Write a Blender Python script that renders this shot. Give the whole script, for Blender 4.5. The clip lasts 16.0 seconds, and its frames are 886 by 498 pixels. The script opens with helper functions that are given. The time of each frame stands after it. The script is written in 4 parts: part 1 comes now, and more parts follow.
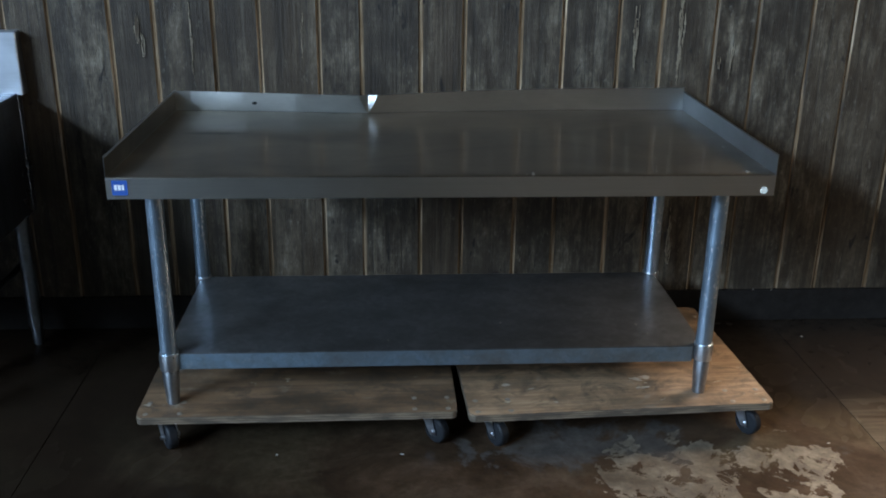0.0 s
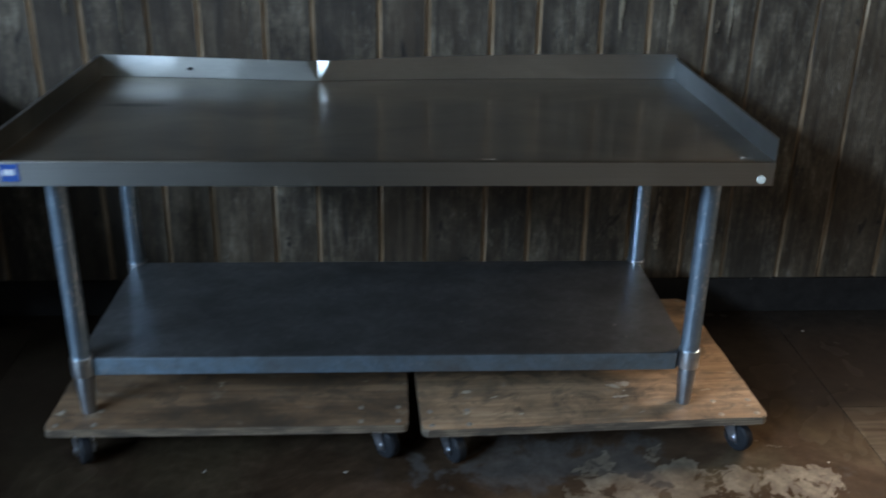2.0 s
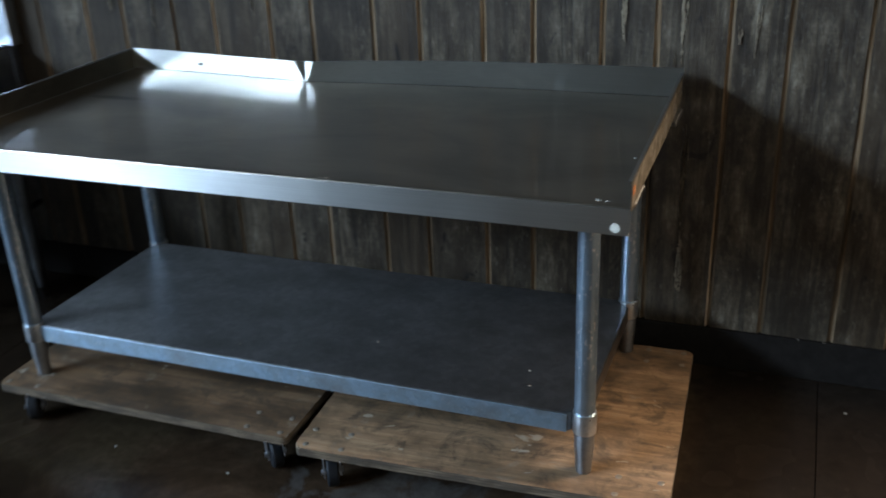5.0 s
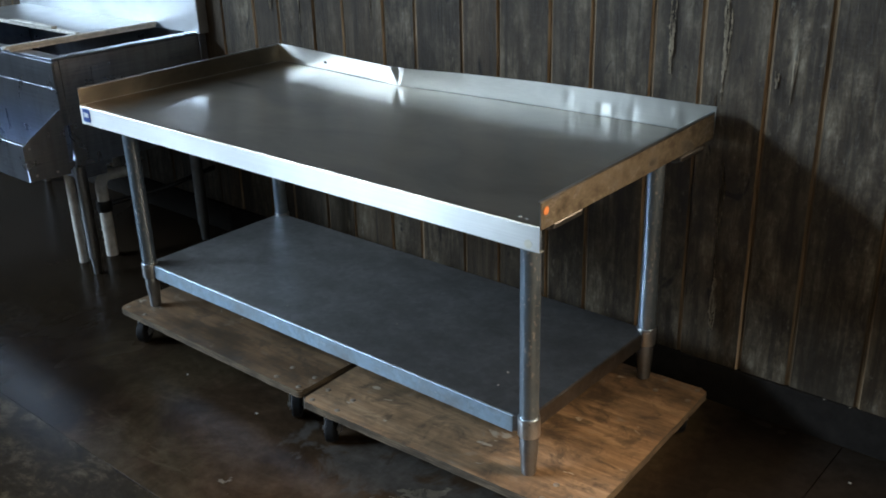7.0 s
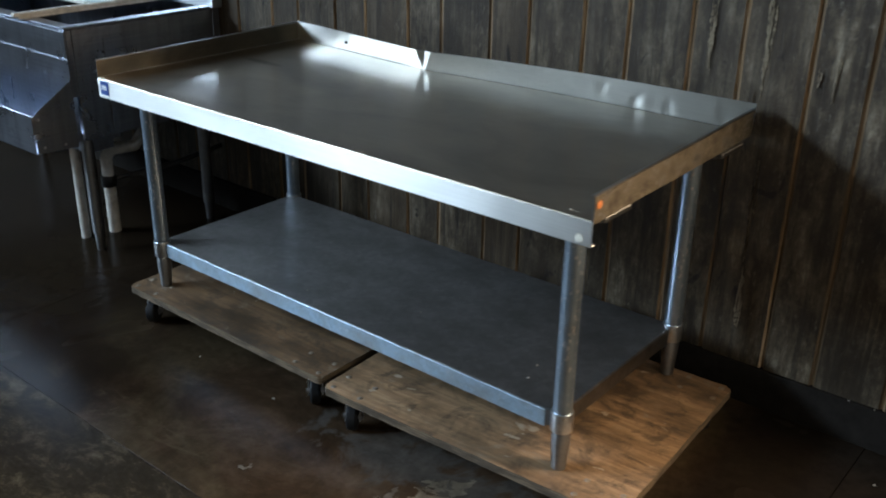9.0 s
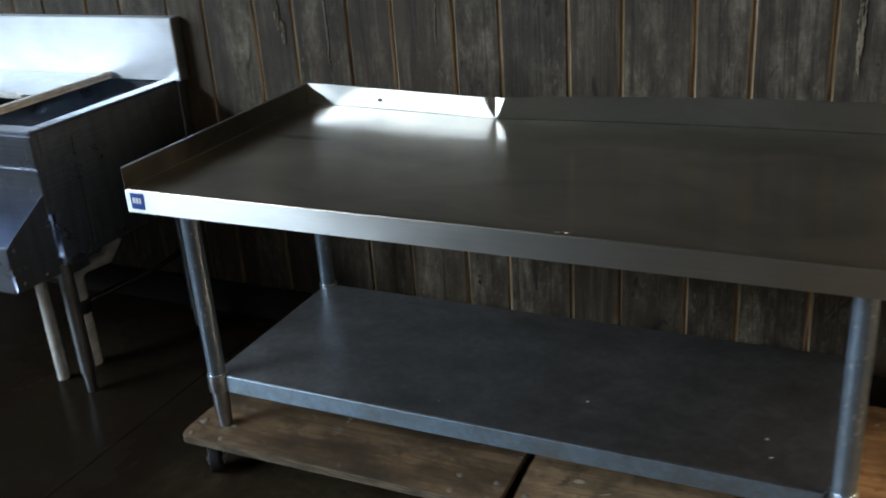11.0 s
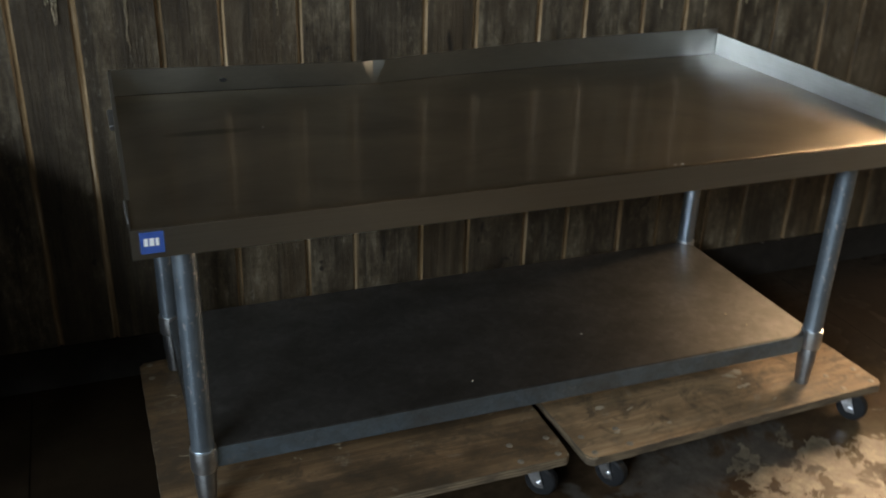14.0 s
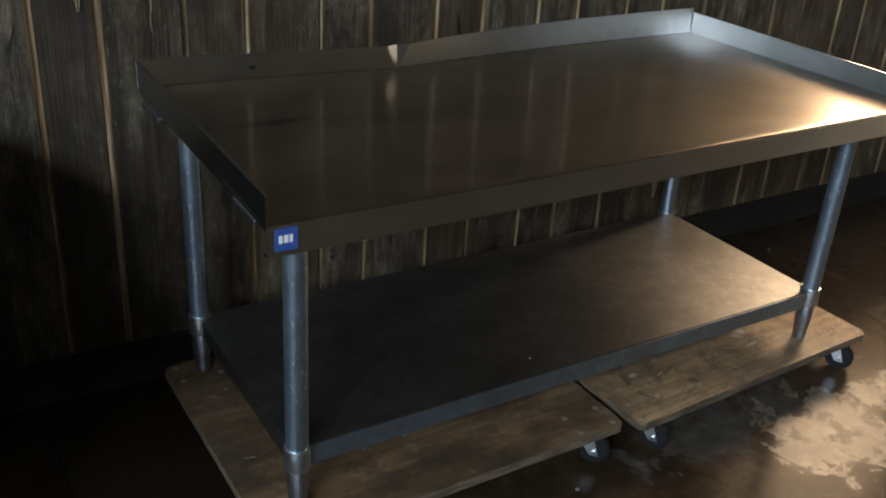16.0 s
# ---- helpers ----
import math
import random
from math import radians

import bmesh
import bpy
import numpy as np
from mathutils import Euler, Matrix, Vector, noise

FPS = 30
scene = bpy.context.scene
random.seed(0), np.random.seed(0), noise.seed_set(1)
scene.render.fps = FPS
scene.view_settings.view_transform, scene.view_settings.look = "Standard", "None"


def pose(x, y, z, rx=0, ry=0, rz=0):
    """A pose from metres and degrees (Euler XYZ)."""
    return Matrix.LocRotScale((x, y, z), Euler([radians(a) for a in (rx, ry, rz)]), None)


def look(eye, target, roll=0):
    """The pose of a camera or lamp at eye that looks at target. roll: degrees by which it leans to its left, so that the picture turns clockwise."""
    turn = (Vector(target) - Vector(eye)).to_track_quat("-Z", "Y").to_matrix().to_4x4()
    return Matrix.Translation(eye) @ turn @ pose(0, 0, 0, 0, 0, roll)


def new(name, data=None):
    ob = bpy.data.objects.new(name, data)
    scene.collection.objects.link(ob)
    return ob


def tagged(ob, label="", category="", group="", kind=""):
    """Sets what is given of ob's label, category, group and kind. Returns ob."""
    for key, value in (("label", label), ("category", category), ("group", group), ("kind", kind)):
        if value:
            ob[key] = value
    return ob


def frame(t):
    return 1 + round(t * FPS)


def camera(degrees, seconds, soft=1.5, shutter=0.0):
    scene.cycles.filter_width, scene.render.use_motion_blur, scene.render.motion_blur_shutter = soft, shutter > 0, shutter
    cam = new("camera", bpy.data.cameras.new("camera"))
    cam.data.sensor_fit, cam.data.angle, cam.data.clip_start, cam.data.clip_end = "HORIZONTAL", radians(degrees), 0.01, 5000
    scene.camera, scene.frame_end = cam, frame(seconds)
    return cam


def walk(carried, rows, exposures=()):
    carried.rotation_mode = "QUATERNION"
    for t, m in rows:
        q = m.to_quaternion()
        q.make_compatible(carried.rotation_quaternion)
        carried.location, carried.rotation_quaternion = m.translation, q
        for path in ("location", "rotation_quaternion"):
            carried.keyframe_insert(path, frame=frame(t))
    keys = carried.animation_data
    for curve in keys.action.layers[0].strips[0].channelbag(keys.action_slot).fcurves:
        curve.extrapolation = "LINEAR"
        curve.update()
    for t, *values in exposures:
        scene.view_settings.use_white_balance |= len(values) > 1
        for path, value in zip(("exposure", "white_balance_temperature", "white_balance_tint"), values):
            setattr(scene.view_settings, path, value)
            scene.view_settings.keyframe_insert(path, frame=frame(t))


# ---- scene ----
cam = camera(49.6, 16.0, soft=1.8, shutter=0.9)
PATH = [
    (0, (0.302, 0.217, 1.316), (0.416, 2.089, 0.622), 0.7),
    (0.5, (0.309, 0.265, 1.31), (0.428, 2.127, 0.59), 0.8),
    (1, (0.361, 0.359, 1.308), (0.456, 2.218, 0.576), 1.4),
    (1.5, (0.412, 0.427, 1.3), (0.476, 2.275, 0.536), 1.2),
    (2, (0.445, 0.523, 1.297), (0.543, 2.359, 0.509), 1.0),
    (2.5, (0.501, 0.651, 1.294), (0.67, 2.475, 0.491), 0.1),
    (3, (0.633, 0.706, 1.287), (0.578, 2.508, 0.42), -0.1),
    (3.5, (0.896, 0.727, 1.293), (0.739, 2.546, 0.476), 0.0),
    (3.7, (0.896, 0.74, 1.287), (0.766, 2.56, 0.467), 0.6),
    (5.8, (1.821, 0.939, 1.32), (0.838, 2.473, 0.495), -1.1),
    (6, (1.868, 0.974, 1.319), (0.859, 2.483, 0.478), 0.3),
    (6.5, (2.03, 0.996, 1.335), (0.872, 2.401, 0.508), 0.0),
    (7, (2.099, 1.001, 1.344), (0.893, 2.396, 0.569), -1.6),
    (7.5, (2.117, 0.996, 1.346), (0.9, 2.381, 0.571), -0.9),
    (8, (2.111, 0.99, 1.347), (0.88, 2.364, 0.575), -1.4),
    (8.5, (2.077, 0.976, 1.344), (0.852, 2.343, 0.55), -1.5),
    (9, (1.969, 0.941, 1.342), (0.818, 2.364, 0.535), 1.0),
    (9.5, (1.772, 0.882, 1.346), (0.729, 2.371, 0.513), -1.2),
    (9.7, (1.705, 0.886, 1.348), (0.656, 2.395, 0.56), -1.2),
    (11.8, (0.706, 0.868, 1.336), (0.237, 2.624, 0.499), -0.9),
    (12, (0.61, 0.869, 1.344), (0.248, 2.641, 0.491), 1.0),
    (12.5, (0.294, 0.819, 1.322), (0.221, 2.621, 0.457), 0.1),
    (13, (0.091, 0.805, 1.34), (0.158, 2.636, 0.538), 0.5),
    (13.5, (-0.114, 0.867, 1.334), (0.24, 2.652, 0.505), 2.2),
    (14, (-0.354, 0.943, 1.311), (0.296, 2.629, 0.453), 1.7),
    (14.5, (-0.493, 1.019, 1.299), (0.263, 2.664, 0.45), 3.0),
    (15, (-0.575, 1.088, 1.304), (0.237, 2.695, 0.433), 3.5),
    (15.5, (-0.703, 1.116, 1.306), (0.215, 2.67, 0.445), 1.9),
    (16, (-0.774, 1.136, 1.306), (0.194, 2.647, 0.423), 3.7),
]
walk(cam, [(t, look(eye, target, roll)) for t, eye, target, roll in PATH], [(0, 0.6, 6200, 13), (3, 0.32, 6200, 13), (3.5, 0.35, 6000, 13), (6, 0.44, 6900, 14), (9.5, 0.42, 7200, 14), (12, 0.21, 8000, 17), (14, 0.1, 8700, 17), (16, -0.06, 7900, 17)])

# ---------------------------------------------------------------- light
WEST, EAST, SOUTH, NORTH, HIGH = -7.28, 6.48, -8.0, 3.067, 6.2

world = bpy.data.worlds.new("sky")
scene.world = world
world.use_nodes = True
wn, wl = world.node_tree.nodes, world.node_tree.links
sky = wn.new("ShaderNodeTexSky")
sky.sky_type = "NISHITA"
sky.sun_disc = False
sky.sun_elevation, sky.sun_rotation = radians(58), radians(90)
wn["Background"].inputs["Strength"].default_value = 0.05
wl.new(sky.outputs[0], wn["Background"].inputs[0])

sun = new("sun", bpy.data.lights.new("sun", "SUN"))
sun.data.energy, sun.data.angle, sun.data.color = 3.0, radians(0.5), (1.0, 0.93, 0.82)
sun.matrix_world = look((0, 0, 0), (-math.sin(radians(90)) * math.cos(radians(58)), -math.cos(radians(90)) * math.cos(radians(58)), -math.sin(radians(58))))


def window_lamp(name, m, w, h, power, color):
    """Daylight in a window's opening."""
    lamp = new(name, bpy.data.lights.new(name, "AREA"))
    lamp.data.shape, lamp.data.size, lamp.data.size_y = "RECTANGLE", w, h
    lamp.data.energy, lamp.data.color = power, color
    lamp.matrix_world = m
    return lamp


BLUE, WARM, GREY = (0.54, 0.76, 1.0), (1.0, 0.785, 0.55), (1.0, 0.93, 0.76)
window_lamp("window_light", look((WEST - 0.02, -1.0, 3.6), (0, -1.0, 3.6)), 2.8, 1.2, 330, BLUE)
window_lamp("window_light", look((WEST - 0.02, -5.25, 5.2), (0, -5.25, 5.2)), 5.3, 1.2, 1450, BLUE)
window_lamp("window_light", look((-6.65, SOUTH - 0.02, 5.2), (-6.65, 3, 5.2)), 1.1, 1.2, 55, BLUE)
window_lamp("window_light", look((2.594, NORTH + 0.06, 1.525), (2.594, 0, 1.525)), 1.19, 1.35, 102, WARM)
# Weak fill from behind, added in a made-up high strip window.
window_lamp("window_light", look((3.4, SOUTH - 0.02, 4.4), (3.4, 3, 4.4)), 4.8, 0.6, 9, GREY)
# Added fill for the right end of the plank wall; no east window is known.
window_lamp("window_light", look((EAST + 0.02, 0.5, 3.1), (0, 0.5, 3.1)), 2.0, 1.0, 52, GREY)

# ---------------------------------------------------------------- materials


class Nodes:
    """A short hand for a node material."""

    def __init__(self, name, rough=0.5, metal=0.0, coord="Object"):
        self.mat = bpy.data.materials.new(name)
        self.mat.use_nodes = True
        self.nt = self.mat.node_tree
        self.bsdf = self.nt.nodes["Principled BSDF"]
        self.bsdf.inputs["Roughness"].default_value = rough
        self.bsdf.inputs["Metallic"].default_value = metal
        self.co = self.nt.nodes.new("ShaderNodeTexCoord").outputs[coord]

    def put(self, socket, value):
        if hasattr(value, "is_output"):
            self.nt.links.new(value, socket)
        else:
            socket.default_value = value

    def set(self, **inputs):
        for key, value in inputs.items():
            self.put(self.bsdf.inputs[key.replace("_", " ")], value)
        return self

    def scaled(self, s, vec=None, move=(0, 0, 0)):
        n = self.nt.nodes.new("ShaderNodeMapping")
        self.put(n.inputs["Vector"], vec or self.co)
        n.inputs["Scale"].default_value = s
        n.inputs["Location"].default_value = move
        return n.outputs[0]

    def noise(self, s, scale=1.0, detail=4.0, rough=0.55, twist=0.0, vec=None, move=(0, 0, 0)):
        n = self.nt.nodes.new("ShaderNodeTexNoise")
        self.put(n.inputs["Vector"], self.scaled(s if isinstance(s, tuple) else (s, s, s), vec, move))
        for key, v in (("Scale", scale), ("Detail", detail), ("Roughness", rough), ("Distortion", twist)):
            n.inputs[key].default_value = v
        return n.outputs["Fac"]

    def ramp(self, fac, *stops):
        n = self.nt.nodes.new("ShaderNodeValToRGB")
        self.put(n.inputs[0], fac)
        e = n.color_ramp.elements
        while len(e) < len(stops):
            e.new(0.5)
        for k, (at, c) in zip(e, stops):
            k.position = at
            k.color = (*c, 1) if isinstance(c, tuple) else (c, c, c, 1)
        return n.outputs[0]

    def mix(self, fac, a, b, how="MIX"):
        n = self.nt.nodes.new("ShaderNodeMix")
        n.data_type, n.blend_type = "RGBA", how
        self.put(n.inputs[0], fac)
        for k, v in ((6, a), (7, b)):
            self.put(n.inputs[k], (*v, 1) if isinstance(v, tuple) else v)
        return n.outputs[2]

    def math(self, how, a, b=0.0, clamp=False):
        n = self.nt.nodes.new("ShaderNodeMath")
        n.operation, n.use_clamp = how, clamp
        self.put(n.inputs[0], a)
        self.put(n.inputs[1], b)
        return n.outputs[0]

    def random(self):
        return self.nt.nodes.new("ShaderNodeObjectInfo").outputs["Random"]

    def shifted(self):
        """The coordinates, moved by an amount of its own for each object."""
        n = self.nt.nodes.new("ShaderNodeVectorMath")
        n.operation = "ADD"
        c = self.nt.nodes.new("ShaderNodeCombineXYZ")
        r = self.random()
        for k, f in zip(c.inputs, (17.0, 31.0, 7.0)):
            self.put(k, self.math("MULTIPLY", r, f))
        self.put(n.inputs[0], self.co)
        self.put(n.inputs[1], c.outputs[0])
        self.co = n.outputs[0]
        return self

    def axis(self, k):
        n = self.nt.nodes.new("ShaderNodeSeparateXYZ")
        self.put(n.inputs[0], self.co)
        return n.outputs[k]

    def bump(self, height, strength=0.3, depth=0.002):
        n = self.nt.nodes.new("ShaderNodeBump")
        n.inputs["Strength"].default_value, n.inputs["Distance"].default_value = strength, depth
        self.put(n.inputs["Height"], height)
        self.put(self.bsdf.inputs["Normal"], n.outputs[0])
        return self

    def tangent(self, v):
        c = self.nt.nodes.new("ShaderNodeCombineXYZ")
        for k, f in zip(c.inputs, v):
            k.default_value = f
        self.put(self.bsdf.inputs["Tangent"], c.outputs[0])
        return self


def steel(name, along, rough=0.31, tone=0.76, aniso=0.78, tint=(1.0, 0.98, 0.93), stain=None, low=0.84, coat=0.0, wave=0.12):
    """Brushed stainless steel, with smears and fine lines along one axis."""
    m = Nodes(name, metal=1.0)
    fine = tuple(4.0 if a else 420.0 for a in along)
    lines = m.noise(fine, detail=3)
    smear = m.noise((3.0, 5.0, 5.0), detail=6, twist=0.8)
    spots = m.noise(38.0, detail=4)
    tone_map = m.ramp(smear, (0.32, tuple(tone * low * c for c in tint)), (0.68, tuple(tone * c for c in tint)))
    base = m.mix(0.2, tone_map, m.ramp(lines, (0.35, tone * 0.8), (0.65, tone * 1.1)))
    if stain:
        # One long dark smear on the top.
        across = m.math("MULTIPLY", m.math("SUBTRACT", m.axis("X"), stain[0]), 9.0)
        deep = m.math("MULTIPLY", m.math("SUBTRACT", m.axis("Y"), stain[1]), 42.0)
        far = m.math("ADD", m.math("POWER", m.math("ABSOLUTE", across), 2.0), m.math("POWER", m.math("ABSOLUTE", deep), 2.0))
        base = m.mix(m.ramp(m.math("ADD", far, m.math("MULTIPLY", smear, 0.8)), (0.4, 0.75), (1.3, 0.0)), base, (0.05, 0.042, 0.03))
    m.set(Base_Color=base)
    r = m.math("MULTIPLY_ADD", smear, 0.10)
    m.nt.nodes[-1].inputs[2].default_value = rough - 0.05
    m.set(Roughness=m.math("ADD", r, m.math("MULTIPLY", m.ramp(spots, (0.5, 0.0), (0.8, 1.0)), 0.03)))
    m.bump(m.noise((7, 7, 16), detail=2), wave, 0.004)
    m.set(Coat_Weight=coat, Coat_Roughness=0.10)
    m.set(Anisotropic=aniso).tangent(tuple(0.0 if a else 1.0 for a in along))
    return m.mat


STEEL_X = steel("brushed_steel", (1, 0, 0), rough=0.35, tone=0.86, aniso=0.94, tint=(0.99, 1.0, 0.97))
LIP_STEEL = steel("dulled_lip_steel", (1, 0, 0), rough=0.33, tone=0.76, aniso=0.94, tint=(1.0, 1.0, 0.93), low=0.66)
# The same steel on the side lips, their bluish shade put into the tone.
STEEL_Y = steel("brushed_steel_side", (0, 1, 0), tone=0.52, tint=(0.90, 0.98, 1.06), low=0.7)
BRONZED = steel("browned_steel_side", (0, 1, 0), tone=0.27, tint=(1.0, 0.90, 0.70), low=0.35)
SPLASH_STEEL = steel("dull_brushed_steel", (1, 0, 0), rough=0.40, tone=0.70, aniso=0.6, tint=(0.94, 1.0, 1.06), low=0.6)
TOP_STEEL = steel("table_steel", (1, 0, 0), rough=0.31, tone=0.40, aniso=0.5, tint=(1.0, 0.83, 0.61), coat=0.6, wave=0.05, stain=(-0.587, 0.085), low=0.5)


def bin_steel():
    """Dull stainless sheet: lengthwise brushing, water runs and pale scratches."""
    m = Nodes("scuffed_steel", metal=1.0)
    runs = m.noise((26, 26, 2.2), detail=6, rough=0.6)
    spots = m.noise(7.0, detail=8, rough=0.7, twist=0.4)
    lines = m.noise((3.0, 3.0, 300), detail=3)
    c = m.mix(m.ramp(runs, (0.44, 0.0), (0.66, 0.5)), (0.36, 0.41, 0.49), (0.17, 0.19, 0.23))
    c = m.mix(m.ramp(spots, (0.54, 0.0), (0.64, 0.45)), c, (0.15, 0.17, 0.21))
    c = m.mix(0.25, c, m.ramp(lines, (0.35, 0.20), (0.65, 0.46)))
    scratch = m.ramp(m.noise((60, 60, 9), detail=5, rough=0.7), (0.68, 0.0), (0.73, 0.7))
    m.set(Base_Color=m.mix(scratch, c, (0.62, 0.64, 0.66)))
    m.set(Roughness=m.ramp(spots, (0.3, 0.24), (0.7, 0.38)))
    m.bump(spots, 0.05, 0.003)
    return m.mat


BIN_STEEL = bin_steel()


def galvanised(name, tone, rough, tint=(0.95, 1.0, 1.06)):
    m = Nodes(name, metal=0.95)
    v = m.nt.nodes.new("ShaderNodeTexVoronoi")
    m.put(v.inputs["Vector"], m.scaled((70, 70, 70)))
    v.inputs["Scale"].default_value = 1.0
    sp = m.ramp(v.outputs["Color"], (0.0, tone * 0.86), (1.0, tone * 1.1))
    dirt = m.noise((6, 8, 8), detail=10, rough=0.72)
    fleck = m.ramp(m.noise(210.0, detail=3, rough=0.6), (0.66, 0.0), (0.73, 0.5))
    scuff = m.ramp(m.noise((24, 30, 24), detail=9, rough=0.75, twist=0.2, move=(2.0, 5.0, 0)), (0.60, 0.0), (0.70, 0.3))
    c = m.mix(m.ramp(dirt, (0.42, 0.0), (0.66, 0.75)), m.mix(1.0, sp, tint, "MULTIPLY"), (tone * 0.55, tone * 0.54, tone * 0.5))
    c = m.mix(m.math("MULTIPLY", fleck, 0.7), c, (tone * 1.9, tone * 1.9, tone * 1.9))
    m.set(Base_Color=m.mix(scuff, c, (tone * 1.5, tone * 1.45, tone * 1.36)))
    m.set(Anisotropic=0.6).tangent((0.0, 1.0, 1.0))
    m.set(Roughness=m.ramp(m.noise(42.0, detail=6, rough=0.7), (0.3, rough - 0.04), (0.7, rough + 0.07)))
    m.bump(m.noise(160.0, detail=2), 0.08, 0.0006)
    return m.mat


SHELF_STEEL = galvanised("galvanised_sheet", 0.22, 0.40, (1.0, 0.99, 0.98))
# The shelf's sheet again, with blue window light put into its colour.
EDGE_LIT_STEEL = galvanised("galvanised_edge", 0.52, 0.42, (0.70, 0.96, 1.18))


def leg_steel():
    m = Nodes("galvanised_tube", metal=1.0)
    flecks = m.ramp(m.noise((150, 150, 70), detail=3), (0.60, 0.0), (0.65, 1.0))
    zone = m.ramp(m.noise((9, 9, 5), detail=2), (0.36, 0.0), (0.58, 1.0))
    mask = m.math("MULTIPLY", flecks, zone)
    m.set(Base_Color=m.mix(mask, m.ramp(m.noise(13.0, detail=5), (0.3, (0.28, 0.37, 0.46)), (0.7, (0.44, 0.55, 0.65))), (0.85, 0.85, 0.85)))
    m.set(Roughness=m.ramp(m.noise(30.0, detail=3), (0.3, 0.30), (0.7, 0.44)), Metallic=0.92)
    return m.mat


LEG_STEEL = leg_steel()


def stained_steel():
    """Steel with dried, rusty grease."""
    m = Nodes("grease_stained_steel", metal=0.9)
    blots = m.noise((34, 22, 34), detail=8, rough=0.72, twist=0.1)
    c = m.ramp(blots, (0.36, (0.035, 0.028, 0.020)), (0.44, (0.095, 0.078, 0.054)), (0.54, (0.19, 0.165, 0.125)), (0.64, (0.46, 0.44, 0.40)))
    m.set(Base_Color=c, Metallic=m.ramp(blots, (0.46, 0.35), (0.62, 1.0)), Roughness=m.ramp(blots, (0.35, 0.6), (0.65, 0.34)))
    return m.mat


STAINED = stained_steel()
COLLAR_STEEL = galvanised("worn_collar_steel", 0.8, 0.30)
FOOT_STEEL = galvanised("dull_foot_steel", 0.36, 0.42)


def plain(name, color, rough, metal=0.0, grain=40.0, vary=0.25):
    m = Nodes(name, rough, metal)
    n = m.noise(grain, detail=5)
    m.set(Base_Color=m.ramp(n, (0.3, tuple(c * (1 - vary) for c in color)), (0.7, tuple(min(1.0, c * (1 + vary)) for c in color))))
    m.set(Roughness=m.ramp(n, (0.3, max(0.05, rough - 0.06)), (0.7, rough + 0.06)))
    return m.mat


ZINC = plain("zinc_plate", (0.72, 0.74, 0.78), 0.32, 1.0)
BOLT = plain("dull_zinc", (0.30, 0.26, 0.21), 0.5, 0.6)
RUBBER = plain("grey_black_rubber", (0.014, 0.015, 0.017), 0.55)
RUBBER.node_tree.nodes["Principled BSDF"].inputs["Specular IOR Level"].default_value = 0.2
PVC = plain("white_plastic_pipe", (0.62, 0.6, 0.55), 0.4)
BLACK = plain("black_plastic", (0.012, 0.012, 0.013), 0.45)
LID = plain("grey_steel_lid", (0.32, 0.33, 0.32), 0.40, 0.85, 14.0)
CREAM = plain("cream_plastic_edge", (0.70, 0.68, 0.62), 0.45)
PLASTER = plain("dark_brown_paint", (0.045, 0.042, 0.033), 0.7, 0.0, 3.0)
FRAME = plain("dark_window_paint", (0.05, 0.04, 0.035), 0.45)
BASE = plain("black_baseboard_paint", (0.019, 0.0165, 0.0145), 0.7)
BASE.node_tree.nodes["Principled BSDF"].inputs["Specular IOR Level"].default_value = 0.06
BLUE_LABEL = plain("blue_label", (0.03, 0.09, 0.33), 0.4, 0.0, 60.0, 0.1)
WHITE_INK = plain("white_ink", (0.82, 0.84, 0.86), 0.4, 0.0, 60.0, 0.03)
CREAM_STICKER = plain("cream_sticker", (0.74, 0.72, 0.62), 0.5, 0.0, 80.0, 0.1)
ORANGE_STICKER = plain("orange_sticker", (0.55, 0.19, 0.06), 0.5, 0.0, 80.0, 0.2)
CRUMB = plain("pale_crumb", (0.36, 0.33, 0.28), 0.7)
GRASS = plain("outside_ground", (0.16, 0.15, 0.12), 0.9, 0.0, 0.7)


